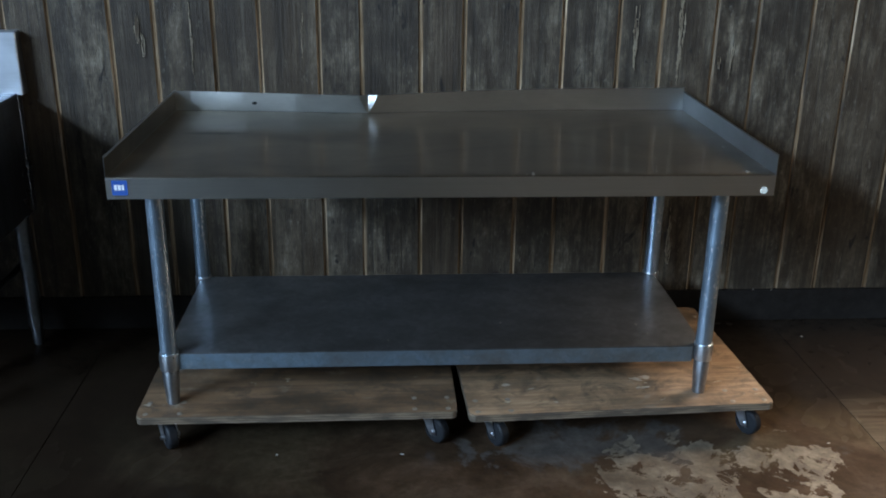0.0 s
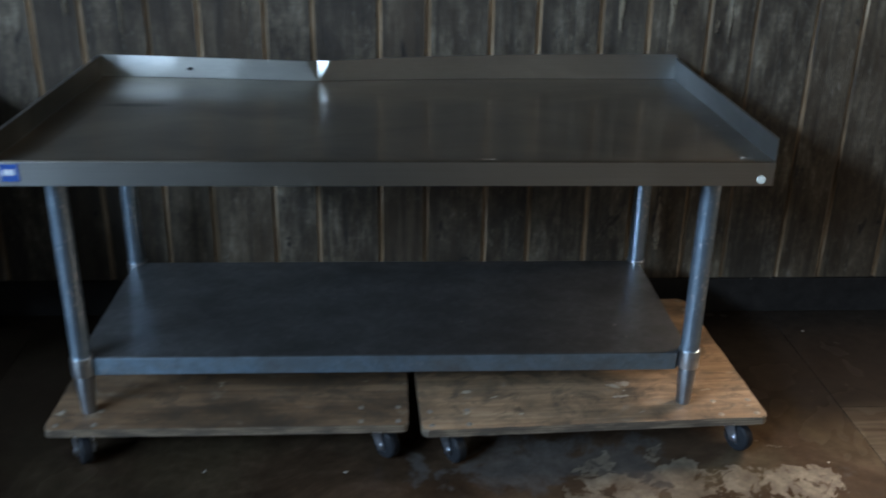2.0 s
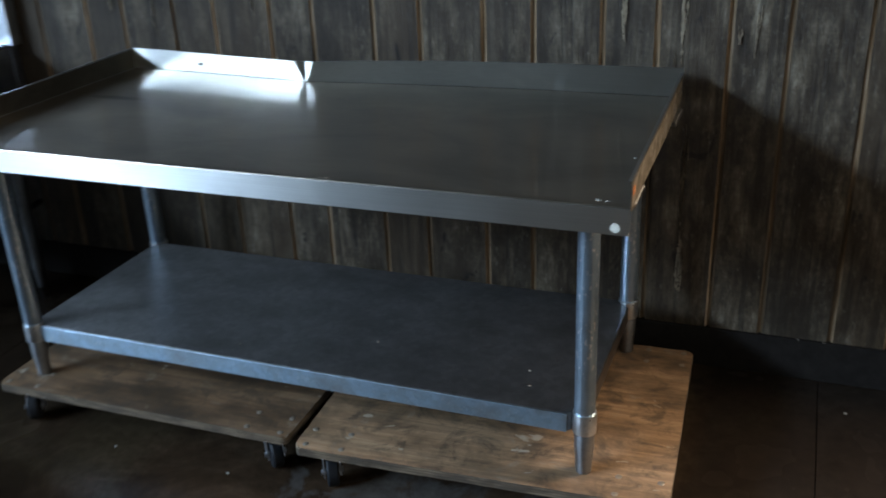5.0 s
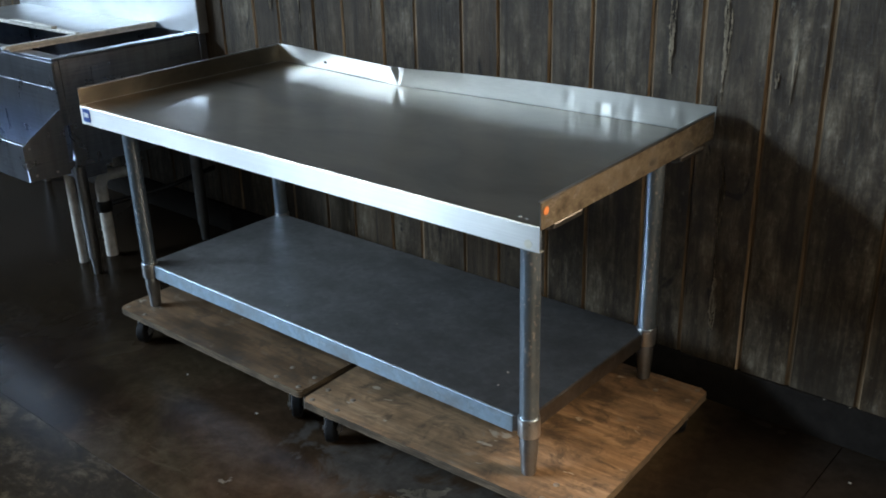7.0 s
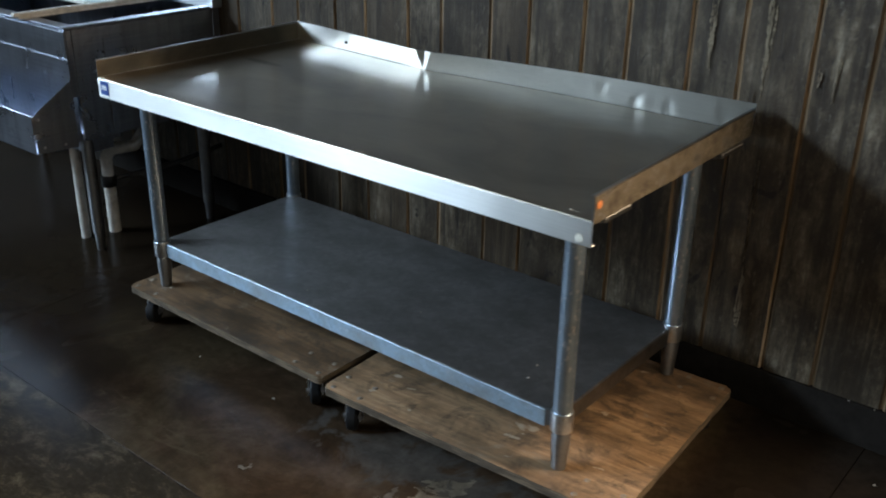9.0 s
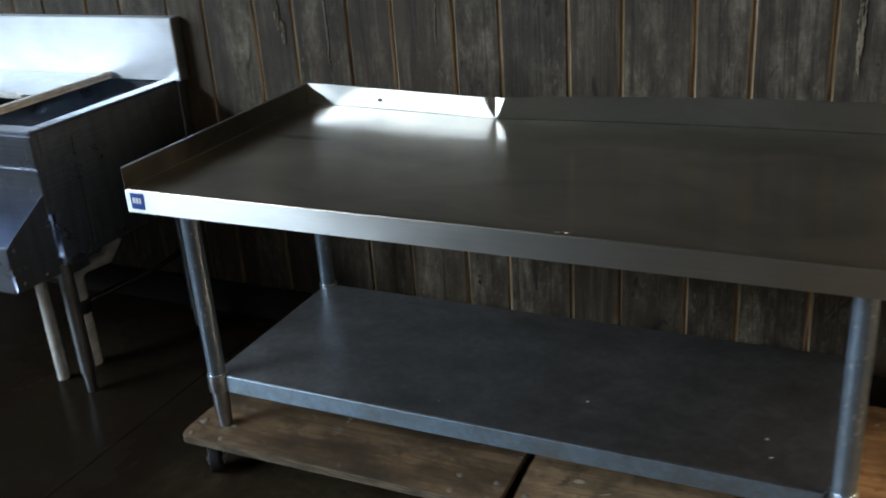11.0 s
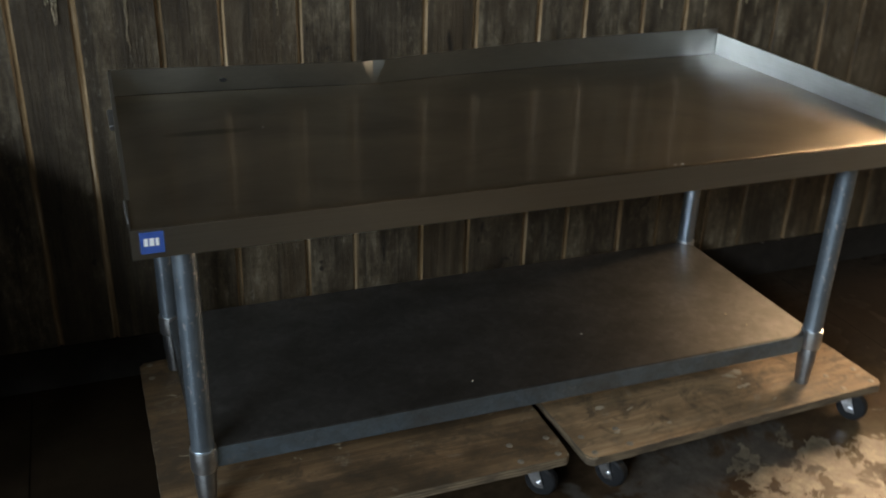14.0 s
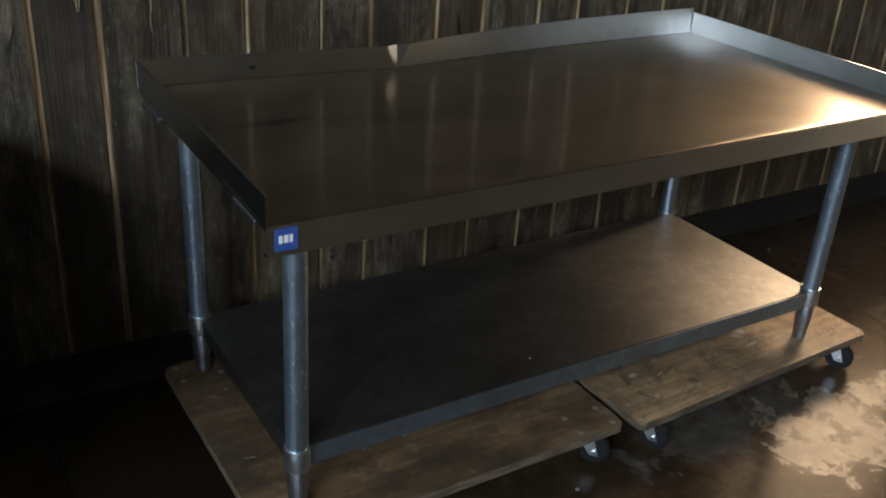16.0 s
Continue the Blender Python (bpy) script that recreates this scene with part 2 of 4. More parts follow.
def plank_wood():
    """Dark stained rough-sawn boards: blotchy stain, saw marks, runs, cracks and knots."""
    m = Nodes("dark_stained_wood", 0.5).shifted()
    grain = m.noise((130, 130, 3.5), detail=7, rough=0.66, twist=0.3)
    saw = m.noise((14, 14, 150), detail=4, rough=0.6)
    cloud = m.noise((19, 19, 7), detail=10, rough=0.76, twist=0.2)
    wide_cloud = m.noise((4.5, 4.5, 1.6), detail=4)
    long_run = m.noise((46, 46, 0.9), detail=5, rough=0.6)
    rough_face = m.math("ADD", m.math("MULTIPLY", cloud, 0.93), m.math("MULTIPLY", saw, 0.07))
    tone = m.ramp(rough_face, (0.34, (0.013, 0.009, 0.0055)), (0.45, (0.048, 0.035, 0.022)), (0.54, (0.105, 0.083, 0.055)), (0.62, (0.21, 0.176, 0.124)), (0.70, (0.34, 0.30, 0.23)))
    tone = m.mix(m.ramp(wide_cloud, (0.38, 0.0), (0.62, 0.7)), tone, (0.028, 0.021, 0.0145))
    tone = m.mix(m.ramp(m.random(), (0.4, 0.0), (0.9, 0.4)), tone, (0.070, 0.046, 0.025))
    tone = m.mix(m.ramp(long_run, (0.36, 0.6), (0.5, 0.0)), tone, (0.020, 0.015, 0.010))
    tone = m.mix(m.ramp(long_run, (0.58, 0.0), (0.72, 0.22)), tone, (0.19, 0.165, 0.125))
    tone = m.mix(m.ramp(grain, (0.3, 0.6), (0.46, 0.0)), tone, (0.010, 0.008, 0.006))
    scuff = m.math("MULTIPLY", m.ramp(m.noise((85, 85, 30), detail=6, rough=0.75), (0.58, 0.0), (0.68, 0.4)), m.ramp(wide_cloud, (0.45, 1.0), (0.65, 0.0)))
    tone = m.mix(scuff, tone, (0.26, 0.235, 0.19))
    knots = m.ramp(m.noise((14, 14, 5.5), detail=3, twist=1.6), (0.655, 0.0), (0.70, 0.92))
    m.set(Base_Color=m.mix(knots, tone, (0.012, 0.009, 0.007)))
    m.set(Roughness=m.ramp(cloud, (0.3, 0.48), (0.7, 0.66)), Specular_IOR_Level=0.32)
    m.bump(m.math("ADD", m.math("ADD", grain, cloud), m.math("MULTIPLY", saw, 0.3)), 0.8, 0.0036)
    return m.mat


def groove_wood():
    """The bare, pale bevels and tongues between the boards."""
    m = Nodes("bare_pine_edge", 0.3).shifted()
    n = m.noise((30, 30, 2.6), detail=7, rough=0.62)
    c = m.ramp(n, (0.36, (0.030, 0.020, 0.011)), (0.52, (0.20, 0.125, 0.064)), (0.70, (0.50, 0.375, 0.25)))
    c = m.mix(m.ramp(m.random(), (0.12, 0.7), (0.3, 0.0)), c, (0.05, 0.036, 0.022))
    m.set(Base_Color=c, Roughness=m.ramp(n, (0.35, 0.5), (0.7, 0.38)), Specular_IOR_Level=0.3)
    return m.mat


PLANK, GROOVE = plank_wood(), groove_wood()


def split_wood():
    m = Nodes("bare_split_wood", 0.65)
    m.set(Base_Color=m.ramp(m.noise((90, 90, 16), detail=5), (0.36, (0.10, 0.065, 0.035)), (0.58, (0.42, 0.34, 0.23))))
    return m.mat


SPLIT = split_wood()


def plywood(name, light, grime, tint):
    """Worn plywood: light scales the wood, grime is how much of it is dirty."""
    m = Nodes(name, 0.6).shifted()
    rings = m.noise((1.6, 15, 15), detail=5, twist=1.8, rough=0.6)
    dirt = m.noise((4.5, 6, 6), detail=8, rough=0.68)
    grain = m.noise((7, 190, 190), detail=4)
    wood = m.ramp(rings, (0.3, (0.080, 0.050, 0.028)), (0.5, (0.175, 0.115, 0.066)), (0.72, (0.28, 0.20, 0.125)))
    wood = m.mix(0.35, wood, m.ramp(grain, (0.3, (0.095, 0.062, 0.036)), (0.65, (0.29, 0.21, 0.135))))
    # Cathedral figure: wavering growth lines along the sheet.
    w = m.nt.nodes.new("ShaderNodeTexWave")
    w.bands_direction = "Y"
    m.put(w.inputs["Vector"], m.scaled((0.42, 1.0, 1.0)))
    for key, v in (("Scale", 7.5), ("Distortion", 9.0), ("Detail", 3.0), ("Detail Scale", 0.7), ("Detail Roughness", 0.5)):
        w.inputs[key].default_value = v
    wood = m.mix(m.ramp(w.outputs["Fac"], (0.10, 0.45), (0.34, 0.0)), wood, (0.115, 0.075, 0.045))
    wood = m.mix(1.0, wood, tuple(light * c for c in tint), "MULTIPLY")
    wood = m.mix(m.ramp(dirt, (0.66 - grime, 0.0), (0.86 - grime, 0.85)), wood, (0.050, 0.036, 0.024))
    blots = m.noise((9, 12, 12), detail=9, rough=0.72, twist=0.8, move=(4.0, 1.0, 0))
    wood = m.mix(m.ramp(blots, (0.40, 0.6), (0.5, 0.0)), wood, (0.048, 0.037, 0.026))
    wood = m.mix(m.ramp(blots, (0.58, 0.0), (0.68, 0.5)), wood, (0.30, 0.26, 0.20))
    wood = m.mix(m.ramp(m.noise((16, 24, 24), detail=3, twist=0.5), (0.68, 0.0), (0.71, 0.75)), wood, (0.46, 0.40, 0.31))
    m.set(Base_Color=wood, Roughness=m.ramp(dirt, (0.4, 0.62), (0.65, 0.42)))
    m.bump(m.math("ADD", grain, rings), 0.25, 0.0012)
    return m.mat


def plywood_edge():
    m = Nodes("plywood_edge", 0.7).shifted()
    w = m.nt.nodes.new("ShaderNodeTexWave")
    w.bands_direction = "Z"
    m.put(w.inputs["Vector"], m.scaled((1, 1, 1)))
    w.inputs["Scale"].default_value, w.inputs["Distortion"].default_value = 46.0, 0.6
    c = m.ramp(w.outputs["Fac"], (0.25, (0.12, 0.085, 0.052)), (0.6, (0.19, 0.14, 0.09)))
    m.set(Base_Color=m.mix(m.ramp(m.noise((14, 14, 60), detail=6), (0.42, 0.0), (0.6, 0.8)), c, (0.05, 0.037, 0.026)))
    m.bump(m.noise((50, 50, 120), detail=4), 0.5, 0.002)
    return m.mat


PLY_DIRTY, PLY_CLEAN, PLY_EDGE = plywood("dirty_plywood", 1.05, 0.24, (1.0, 0.87, 0.76)), plywood("red_plywood", 1.8, 0.20, (1.0, 0.92, 0.85)), plywood_edge()

PLY_RIM = plain("chipped_plywood_rim", (0.26, 0.21, 0.145), 0.7, 0.0, 55.0, 0.6)


def concrete():
    """Brown stained, sealed concrete, worn bare in ragged patches."""
    m = Nodes("stained_concrete", 0.3)
    big = m.noise(0.9, detail=5, rough=0.6, twist=0.5)
    mid = m.noise(4.2, detail=9, rough=0.68, twist=0.6)
    small = m.noise(26.0, detail=6, rough=0.7)
    c = m.ramp(mid, (0.3, (0.026, 0.016, 0.010)), (0.5, (0.060, 0.037, 0.022)), (0.7, (0.105, 0.070, 0.045)))
    c = m.mix(m.ramp(small, (0.35, 0.35), (0.6, 0.0)), c, (0.018, 0.013, 0.010))
    olive = m.ramp(m.noise(1.9, detail=8, rough=0.64, twist=1.1, move=(7.3, 2.2, 0)), (0.47, 0.0), (0.6, 0.7))
    c = m.mix(olive, c, m.ramp(small, (0.3, (0.055, 0.040, 0.022)), (0.7, (0.115, 0.088, 0.052))))
    # Shade over the west floor, put into the stain colour; it fades eastward.
    west_shade = m.math("ADD", m.axis("X"), m.math("ADD", m.math("MULTIPLY", mid, 0.9), m.math("MULTIPLY", m.math("SUBTRACT", big, 0.5), 2.2)))
    c = m.mix(m.ramp(west_shade, (0.3, 0.88), (1.0, 0.0)), c, (0.011, 0.0075, 0.005))
    # Grey, where the stain has gone, about the front of the dollies.
    X, Y = m.axis("X"), m.axis("Y")
    off = m.math("ADD", m.math("MULTIPLY", m.math("ABSOLUTE", m.math("SUBTRACT", X, 0.82)), 0.3), m.math("MULTIPLY", m.math("ABSOLUTE", m.math("SUBTRACT", Y, 2.28)), 0.9))
    grey = m.math("SUBTRACT", m.noise(4.6, detail=9, rough=0.66, twist=0.8, move=(3.1, 1.7, 0)), off)
    c = m.mix(m.ramp(grey, (0.41, 0.0), (0.48, 0.75)), c, m.ramp(small, (0.3, (0.042, 0.038, 0.034)), (0.7, (0.090, 0.084, 0.076))))
    # Darkest again by the wall beside the stand.
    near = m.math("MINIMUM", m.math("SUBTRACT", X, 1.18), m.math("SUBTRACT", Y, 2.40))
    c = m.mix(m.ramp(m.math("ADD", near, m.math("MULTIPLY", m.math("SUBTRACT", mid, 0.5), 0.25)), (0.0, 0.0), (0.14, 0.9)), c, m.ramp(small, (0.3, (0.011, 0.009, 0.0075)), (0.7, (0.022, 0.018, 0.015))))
    # The next slab is paler, with streaks along it.
    streaks = m.noise((3.0, 34, 1), detail=7, rough=0.66, twist=0.6)
    c = m.mix(m.math("MULTIPLY", m.math("GREATER_THAN", X, 1.558), m.ramp(m.math("SUBTRACT", Y, 2.0), (0.4, 0.6), (0.56, 0.0))), c, m.ramp(streaks, (0.34, (0.035, 0.025, 0.016)), (0.5, (0.10, 0.078, 0.052)), (0.68, (0.19, 0.155, 0.11))))
    # South of the cross joint: a rougher slab, scraped along its length.
    scrape = m.noise((8.0, 13, 1), detail=10, rough=0.76, twist=0.25, move=(1.7, 0.2, 0))
    south = m.math("LESS_THAN", Y, 1.925)
    c = m.mix(m.math("MULTIPLY", south, 0.85), c, m.ramp(scrape, (0.36, (0.012, 0.010, 0.008)), (0.52, (0.030, 0.024, 0.017)), (0.64, (0.10, 0.082, 0.052))))
    # Worn through to pale tan, in a ragged patch before the dollies.
    wear = m.math("ADD", m.noise(4.4, detail=8, rough=0.6, twist=0.7, move=(0.35, 5.2, 0)), 0.065)
    for axis, edge, way, fall in ((X, 0.85, -1, 0.55), (X, 1.38, 1, 0.5), (Y, 2.28, 1, 1.3), (Y, 2.0, -1, 0.55)):
        past = m.math("MAXIMUM", m.math("MULTIPLY", m.math("SUBTRACT", axis, edge), way * fall), 0.0)
        wear = m.math("SUBTRACT", wear, past)
    worn = m.ramp(wear, (0.560, 0.0), (0.572, 0.8))
    patchy = m.noise(15.0, detail=8, rough=0.68, twist=0.7, move=(1.3, 0.4, 0))
    worn = m.math("MULTIPLY", worn, m.ramp(patchy, (0.44, 0.1), (0.48, 1.0)))
    c = m.mix(worn, c, m.ramp(m.noise(15.0, detail=8, rough=0.72), (0.34, (0.045, 0.034, 0.022)), (0.5, (0.125, 0.100, 0.070)), (0.66, (0.27, 0.23, 0.17))))
    marks = m.ramp(m.noise((3.2, 7.5, 1), detail=9, rough=0.7, twist=1.0, move=(0.0, 3.3, 0)), (0.55, 0.0), (0.63, 0.6))
    marks = m.math("MULTIPLY", marks, m.ramp(m.math("SUBTRACT", Y, 1.6), (0.35, 1.0), (0.75, 0.15)))
    wide = m.noise(1.1, detail=3, move=(2.0, 9.0, 0))
    marks = m.math("MULTIPLY", marks, m.math("MULTIPLY", m.ramp(west_shade, (0.2, 0.1), (0.9, 1.0)), m.ramp(wide, (0.42, 0.15), (0.62, 1.0))))
    c = m.mix(marks, c, (0.12, 0.098, 0.06))
    m.set(Base_Color=c, Specular_IOR_Level=m.ramp(worn, (0.0, 0.045), (1.0, 0.6)))
    m.set(Roughness=m.mix(worn, m.ramp(big, (0.35, 0.18), (0.65, 0.3)), (0.44, 0.44, 0.44)))
    m.bump(m.math("ADD", m.math("MULTIPLY", mid, 1.5), small), 0.12, 0.003)
    return m.mat


CONCRETE = concrete()

# ---------------------------------------------------------------- mesh tools


def mesh_of(bm, name, *mats, smooth=False):
    me = bpy.data.meshes.new(name)
    bmesh.ops.recalc_face_normals(bm, faces=bm.faces)
    if smooth:
        for e in bm.edges:
            e.smooth = not (len(e.link_faces) == 2 and e.calc_face_angle(0.0) > 0.55)
    bm.to_mesh(me)
    bm.free()
    for m in mats:
        me.materials.append(m)
    if smooth:
        for p in me.polygons:
            p.use_smooth = True
    return me


def part(name, bm, material, parent, label="", smooth=False, m=None):
    """Links a bmesh as one mesh object under a thing or a part."""
    mats = material if isinstance(material, (tuple, list)) else (material,)
    ob = new(name, mesh_of(bm, name, *mats, smooth=smooth))
    ob.parent = parent
    if m is not None:
        ob.matrix_basis = m
    return tagged(ob, label)


def again(ob, m):
    """The same part once more, on the same mesh, elsewhere under its parent."""
    o = new(ob.name.split(".")[0], ob.data)
    o.parent = ob.parent
    o.matrix_basis = m
    if "label" in ob:
        o["label"] = ob["label"]
    return o


def thing(name, at, label, category, group="", kind="", rz=0.0):
    ob = new(name)
    ob.matrix_world = pose(*at, 0, 0, rz)
    ob.empty_display_size = 0.1
    return tagged(ob, label, category, group, kind)


def box(x0, x1, y0, y1, z0, z1, bevel=0.0, bm=None, seg=1):
    own = bmesh.new()
    bmesh.ops.create_cube(own, size=1, matrix=Matrix.Translation(((x0 + x1) / 2, (y0 + y1) / 2, (z0 + z1) / 2)) @ Matrix.Diagonal((x1 - x0, y1 - y0, z1 - z0, 1)))
    if bevel:
        bmesh.ops.bevel(own, geom=own.edges[:], offset=bevel, segments=seg, affect="EDGES")
    if bm is None:
        return own
    join(bm, own)
    return bm


def join(bm, other):
    me = bpy.data.meshes.new("joined")
    other.to_mesh(me)
    other.free()
    bm.from_mesh(me)
    bpy.data.meshes.remove(me)
    return bm


def lathe(profile, n=28, bm=None):
    """A round body from rows of (radius, height)."""
    bm = bm or bmesh.new()
    rings = [[bm.verts.new((r * math.cos(2 * math.pi * k / n), r * math.sin(2 * math.pi * k / n), z)) for k in range(n)] for r, z in profile]
    for a, b in zip(rings, rings[1:]):
        for k in range(n):
            bm.faces.new((a[k], a[(k + 1) % n], b[(k + 1) % n], b[k]))
    bm.faces.new(rings[0][::-1])
    bm.faces.new(rings[-1])
    return bm


def pipe(points, radius, n=20, bm=None):
    """A tube along a line of points."""
    bm = bm or bmesh.new()
    pts = [Vector(p) for p in points]
    rings, side = [], None
    for k, p in enumerate(pts):
        d = (pts[min(k + 1, len(pts) - 1)] - pts[max(k - 1, 0)]).normalized()
        side = d.orthogonal().normalized() if side is None else (side - d * side.dot(d)).normalized()
        up = d.cross(side)
        rings.append([bm.verts.new(p + radius * (side * math.cos(2 * math.pi * j / n) + up * math.sin(2 * math.pi * j / n))) for j in range(n)])
    for a, b in zip(rings, rings[1:]):
        for j in range(n):
            bm.faces.new((a[j], a[(j + 1) % n], b[(j + 1) % n], b[j]))
    bm.faces.new(rings[0][::-1])
    bm.faces.new(rings[-1])
    return bm


def prism(outline, z0, z1, bm=None):
    """An upright body over a closed outline of (x, y)."""
    bm = bm or bmesh.new()
    a = [bm.verts.new((x, y, z0)) for x, y in outline]
    b = [bm.verts.new((x, y, z1)) for x, y in outline]
    n = len(outline)
    for k in range(n):
        bm.faces.new((a[k], a[(k + 1) % n], b[(k + 1) % n], b[k]))
    bm.faces.new(a[::-1])
    bm.faces.new(b)
    return bm


def turned(bm, m):
    bmesh.ops.transform(bm, matrix=m, verts=bm.verts)
    return bm


def wall(name, x0, x1, y0, y1, holes, along, label):
    """An upright wall with openings cut through it: rows of (from, to, sill, head) along the wall."""
    bm = bmesh.new()
    lo, hi = (x0, x1) if along == "x" else (y0, y1)

    def piece(a, b, z0, z1):
        if b - a > 1e-4 and z1 - z0 > 1e-4:
            box(*((a, b, y0, y1) if along == "x" else (x0, x1, a, b)), z0, z1, bm=bm)

    at = lo
    for a, b, z0, z1 in sorted(holes):
        piece(at, a, 0, HIGH)
        piece(a, b, 0, z0)
        piece(a, b, z1, HIGH)
        at = b
    piece(at, hi, 0, HIGH)
    return tagged(new(name, mesh_of(bm, name, PLASTER)), label, "wall", kind="structure")


# ---------------------------------------------------------------- the room
JOINTS = [WEST - 0.15, -4.87, -2.72, -0.572, 1.558, 3.73, 5.88, EAST + 0.15]
bm = box(WEST - 0.15, EAST + 0.15, SOUTH - 0.15, NORTH + 0.2, -0.15, -0.008)
for a, b in zip(JOINTS, JOINTS[1:]):
    # A joint runs across in front of the dollies; the slab beside the stand has one more.
    cuts = [SOUTH - 0.15, 1.925, 2.53, NORTH + 0.2] if a == 1.558 else [SOUTH - 0.15, 1.925, NORTH + 0.2]
    for c, d in zip(cuts, cuts[1:]):
        box(a + 0.001, b - 0.001, c + 0.0007, d - 0.0007, -0.0075, 0.0, 0.0004, bm)
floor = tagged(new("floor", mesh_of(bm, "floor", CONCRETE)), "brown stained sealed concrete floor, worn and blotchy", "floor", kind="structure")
bm = box(-60, 60, -60, 60, -0.4, -0.2)
tagged(new("ground", mesh_of(bm, "ground", GRASS)), "bare ground outside the windows", "ground", kind="structure")
bm = box(WEST - 0.15, EAST + 0.15, SOUTH - 0.15, NORTH + 0.2, HIGH, HIGH + 0.12)
tagged(new("ceiling", mesh_of(bm, "ceiling", PLASTER)), "dark brown painted ceiling", "ceiling", kind="structure")

wall("wall_west", WEST - 0.15, WEST, SOUTH, NORTH, [(-7.9, -2.6, 4.6, 5.8), (-2.4, 0.4, 3.0, 4.2)], "y", "dark painted wall with two wide windows")
wall("wall_south", WEST, EAST, SOUTH - 0.15, SOUTH, [(-7.2, -6.1, 4.6, 5.8), (1.0, 5.8, 4.1, 4.7)], "x", "dark painted wall with two high windows, one added for fill light")
wall("wall_east", EAST, EAST + 0.15, SOUTH, NORTH, [(-0.5, 1.5, 2.6, 3.6)], "y", "dark painted wall with a window added for fill light")


def window(name, m, w, h, bars):
    """A fixed window: a frame, bars between the panes, and a sill; its face looks along -y."""
    win = new(name)
    win.matrix_world = m
    tagged(win, "dark painted wooden window, daylight outside", "window", kind="structure")
    f = 0.05
    bm = bmesh.new()
    for a, b, c, d in ((-w / 2, w / 2, 0, f), (-w / 2, w / 2, h - f, h), (-w / 2, -w / 2 + f, f, h - f), (w / 2 - f, w / 2, f, h - f)):
        box(a, b, 0.04, 0.1, c, d, bm=bm)
    for k in range(1, bars):
        x = -w / 2 + w * k / bars
        box(x - 0.02, x + 0.02, 0.05, 0.09, f, h - f, bm=bm)
    part("window_frame", bm, FRAME, win)
    part("window_sill", box(-w / 2 - 0.05, w / 2 + 0.05, -0.03, 0.04, -0.03, -0.002, 0.004), FRAME, win)


window("window_1", pose(WEST - 0.02, -1.0, 3.0, 0, 0, 90), 2.8, 1.2, 2)
# Unseen strip window, added around the south fill lamp.
window("window_3", pose(3.4, SOUTH - 0.02, 4.1, 0, 0, 180), 4.8, 0.6, 3)
# Unseen window, added to frame the east fill lamp.
window("window_4", pose(EAST + 0.02, 0.5, 2.6, 0, 0, -90), 2.0, 1.0, 2)
window("window_5", pose(WEST - 0.02, -5.25, 4.6, 0, 0, 90), 5.3, 1.2, 4)
window("window_6", pose(-6.65, SOUTH - 0.02, 4.6, 0, 0, 180), 1.1, 1.2, 2)

# The plank wall: a backing, and boards of two widths, wide and narrow by turns.
NX0, NX1, SILL, HEAD = 1.998, 3.19, 0.85, 2.2
bm = bmesh.new()
for a in ((WEST - 0.15, NX0, 0, HIGH), (NX1, EAST + 0.15, 0, HIGH), (NX0, NX1, 0, SILL), (NX0, NX1, HEAD, HIGH)):
    box(a[0], a[1], NORTH + 0.022, NORTH + 0.2, a[2], a[3], bm=bm)
wall_north = tagged(new("wall_north", mesh_of(bm, "wall_north", BLACK)), "wall of dark stained rough vertical boards with pale grooves", "wall", kind="structure")

GROOVES = [-0.662, -0.491, -0.366, -0.197, -0.066, 0.105, 0.229, 0.402, 0.531, 0.698, 0.824, 0.991, 1.118, 1.281, 1.408, 1.572, 1.700]
wide = False
while GROOVES[0] > WEST + 0.2:
    GROOVES.insert(0, GROOVES[0] - (0.174 if wide else 0.126))
    wide = not wide
GROOVES.insert(0, WEST)
wide = True
while GROOVES[-1] < EAST - 0.2:
    GROOVES.append(GROOVES[-1] + (0.172 if wide else 0.126))
    wide = not wide
GROOVES.append(EAST)
GAP, CUT, THICK = 0.006, 0.004, 0.022


def board_mesh(w, h=HIGH - 0.112):
    """A board of that width with bevelled long edges; the bevels and edges are bare wood."""
    prof = [(-w / 2, THICK), (-w / 2, CUT), (-w / 2 + CUT, 0), (w / 2 - CUT, 0), (w / 2, CUT), (w / 2, THICK)]
    bm = bmesh.new()
    a = [bm.verts.new((x, y, 0)) for x, y in prof]
    b = [bm.verts.new((x, y, h)) for x, y in prof]
    for k in range(6):
        f = bm.faces.new((a[k], a[(k + 1) % 6], b[(k + 1) % 6], b[k]))
        f.material_index = 1 if k in (0, 1, 3, 4) else 0
    bm.faces.new(a)
    bm.faces.new(b)
    return mesh_of(bm, "plank", PLANK, GROOVE)


def opening(x):
    return NX0 - 0.01 < x < NX1 + 0.01


for x0, x1 in zip(GROOVES, GROOVES[1:]):
    spans = ((0.11, SILL), (HEAD, HIGH - 0.002)) if opening(x0) and opening(x1) else ((0.11, HIGH - 0.002),)
    for z0, z1 in spans:
        p = new("plank", board_mesh(x1 - x0 - GAP, z1 - z0))
        p.parent = wall_north
        p.location = ((x0 + x1) / 2, NORTH + random.uniform(-0.0015, 0.0015), z0)
for x in GROOVES[1:-1]:
    for z0, z1 in ((0.111, SILL - 0.001), (HEAD + 0.001, HIGH - 0.002)) if opening(x) else ((0.111, HIGH - 0.002),):
        t = new("groove_strip", mesh_of(box(-0.006, 0.006, 0, 0.006, 0, z1 - z0), "groove_strip", GROOVE))
        t.parent = wall_north
        t.location = (x, NORTH + 0.0056, z0)
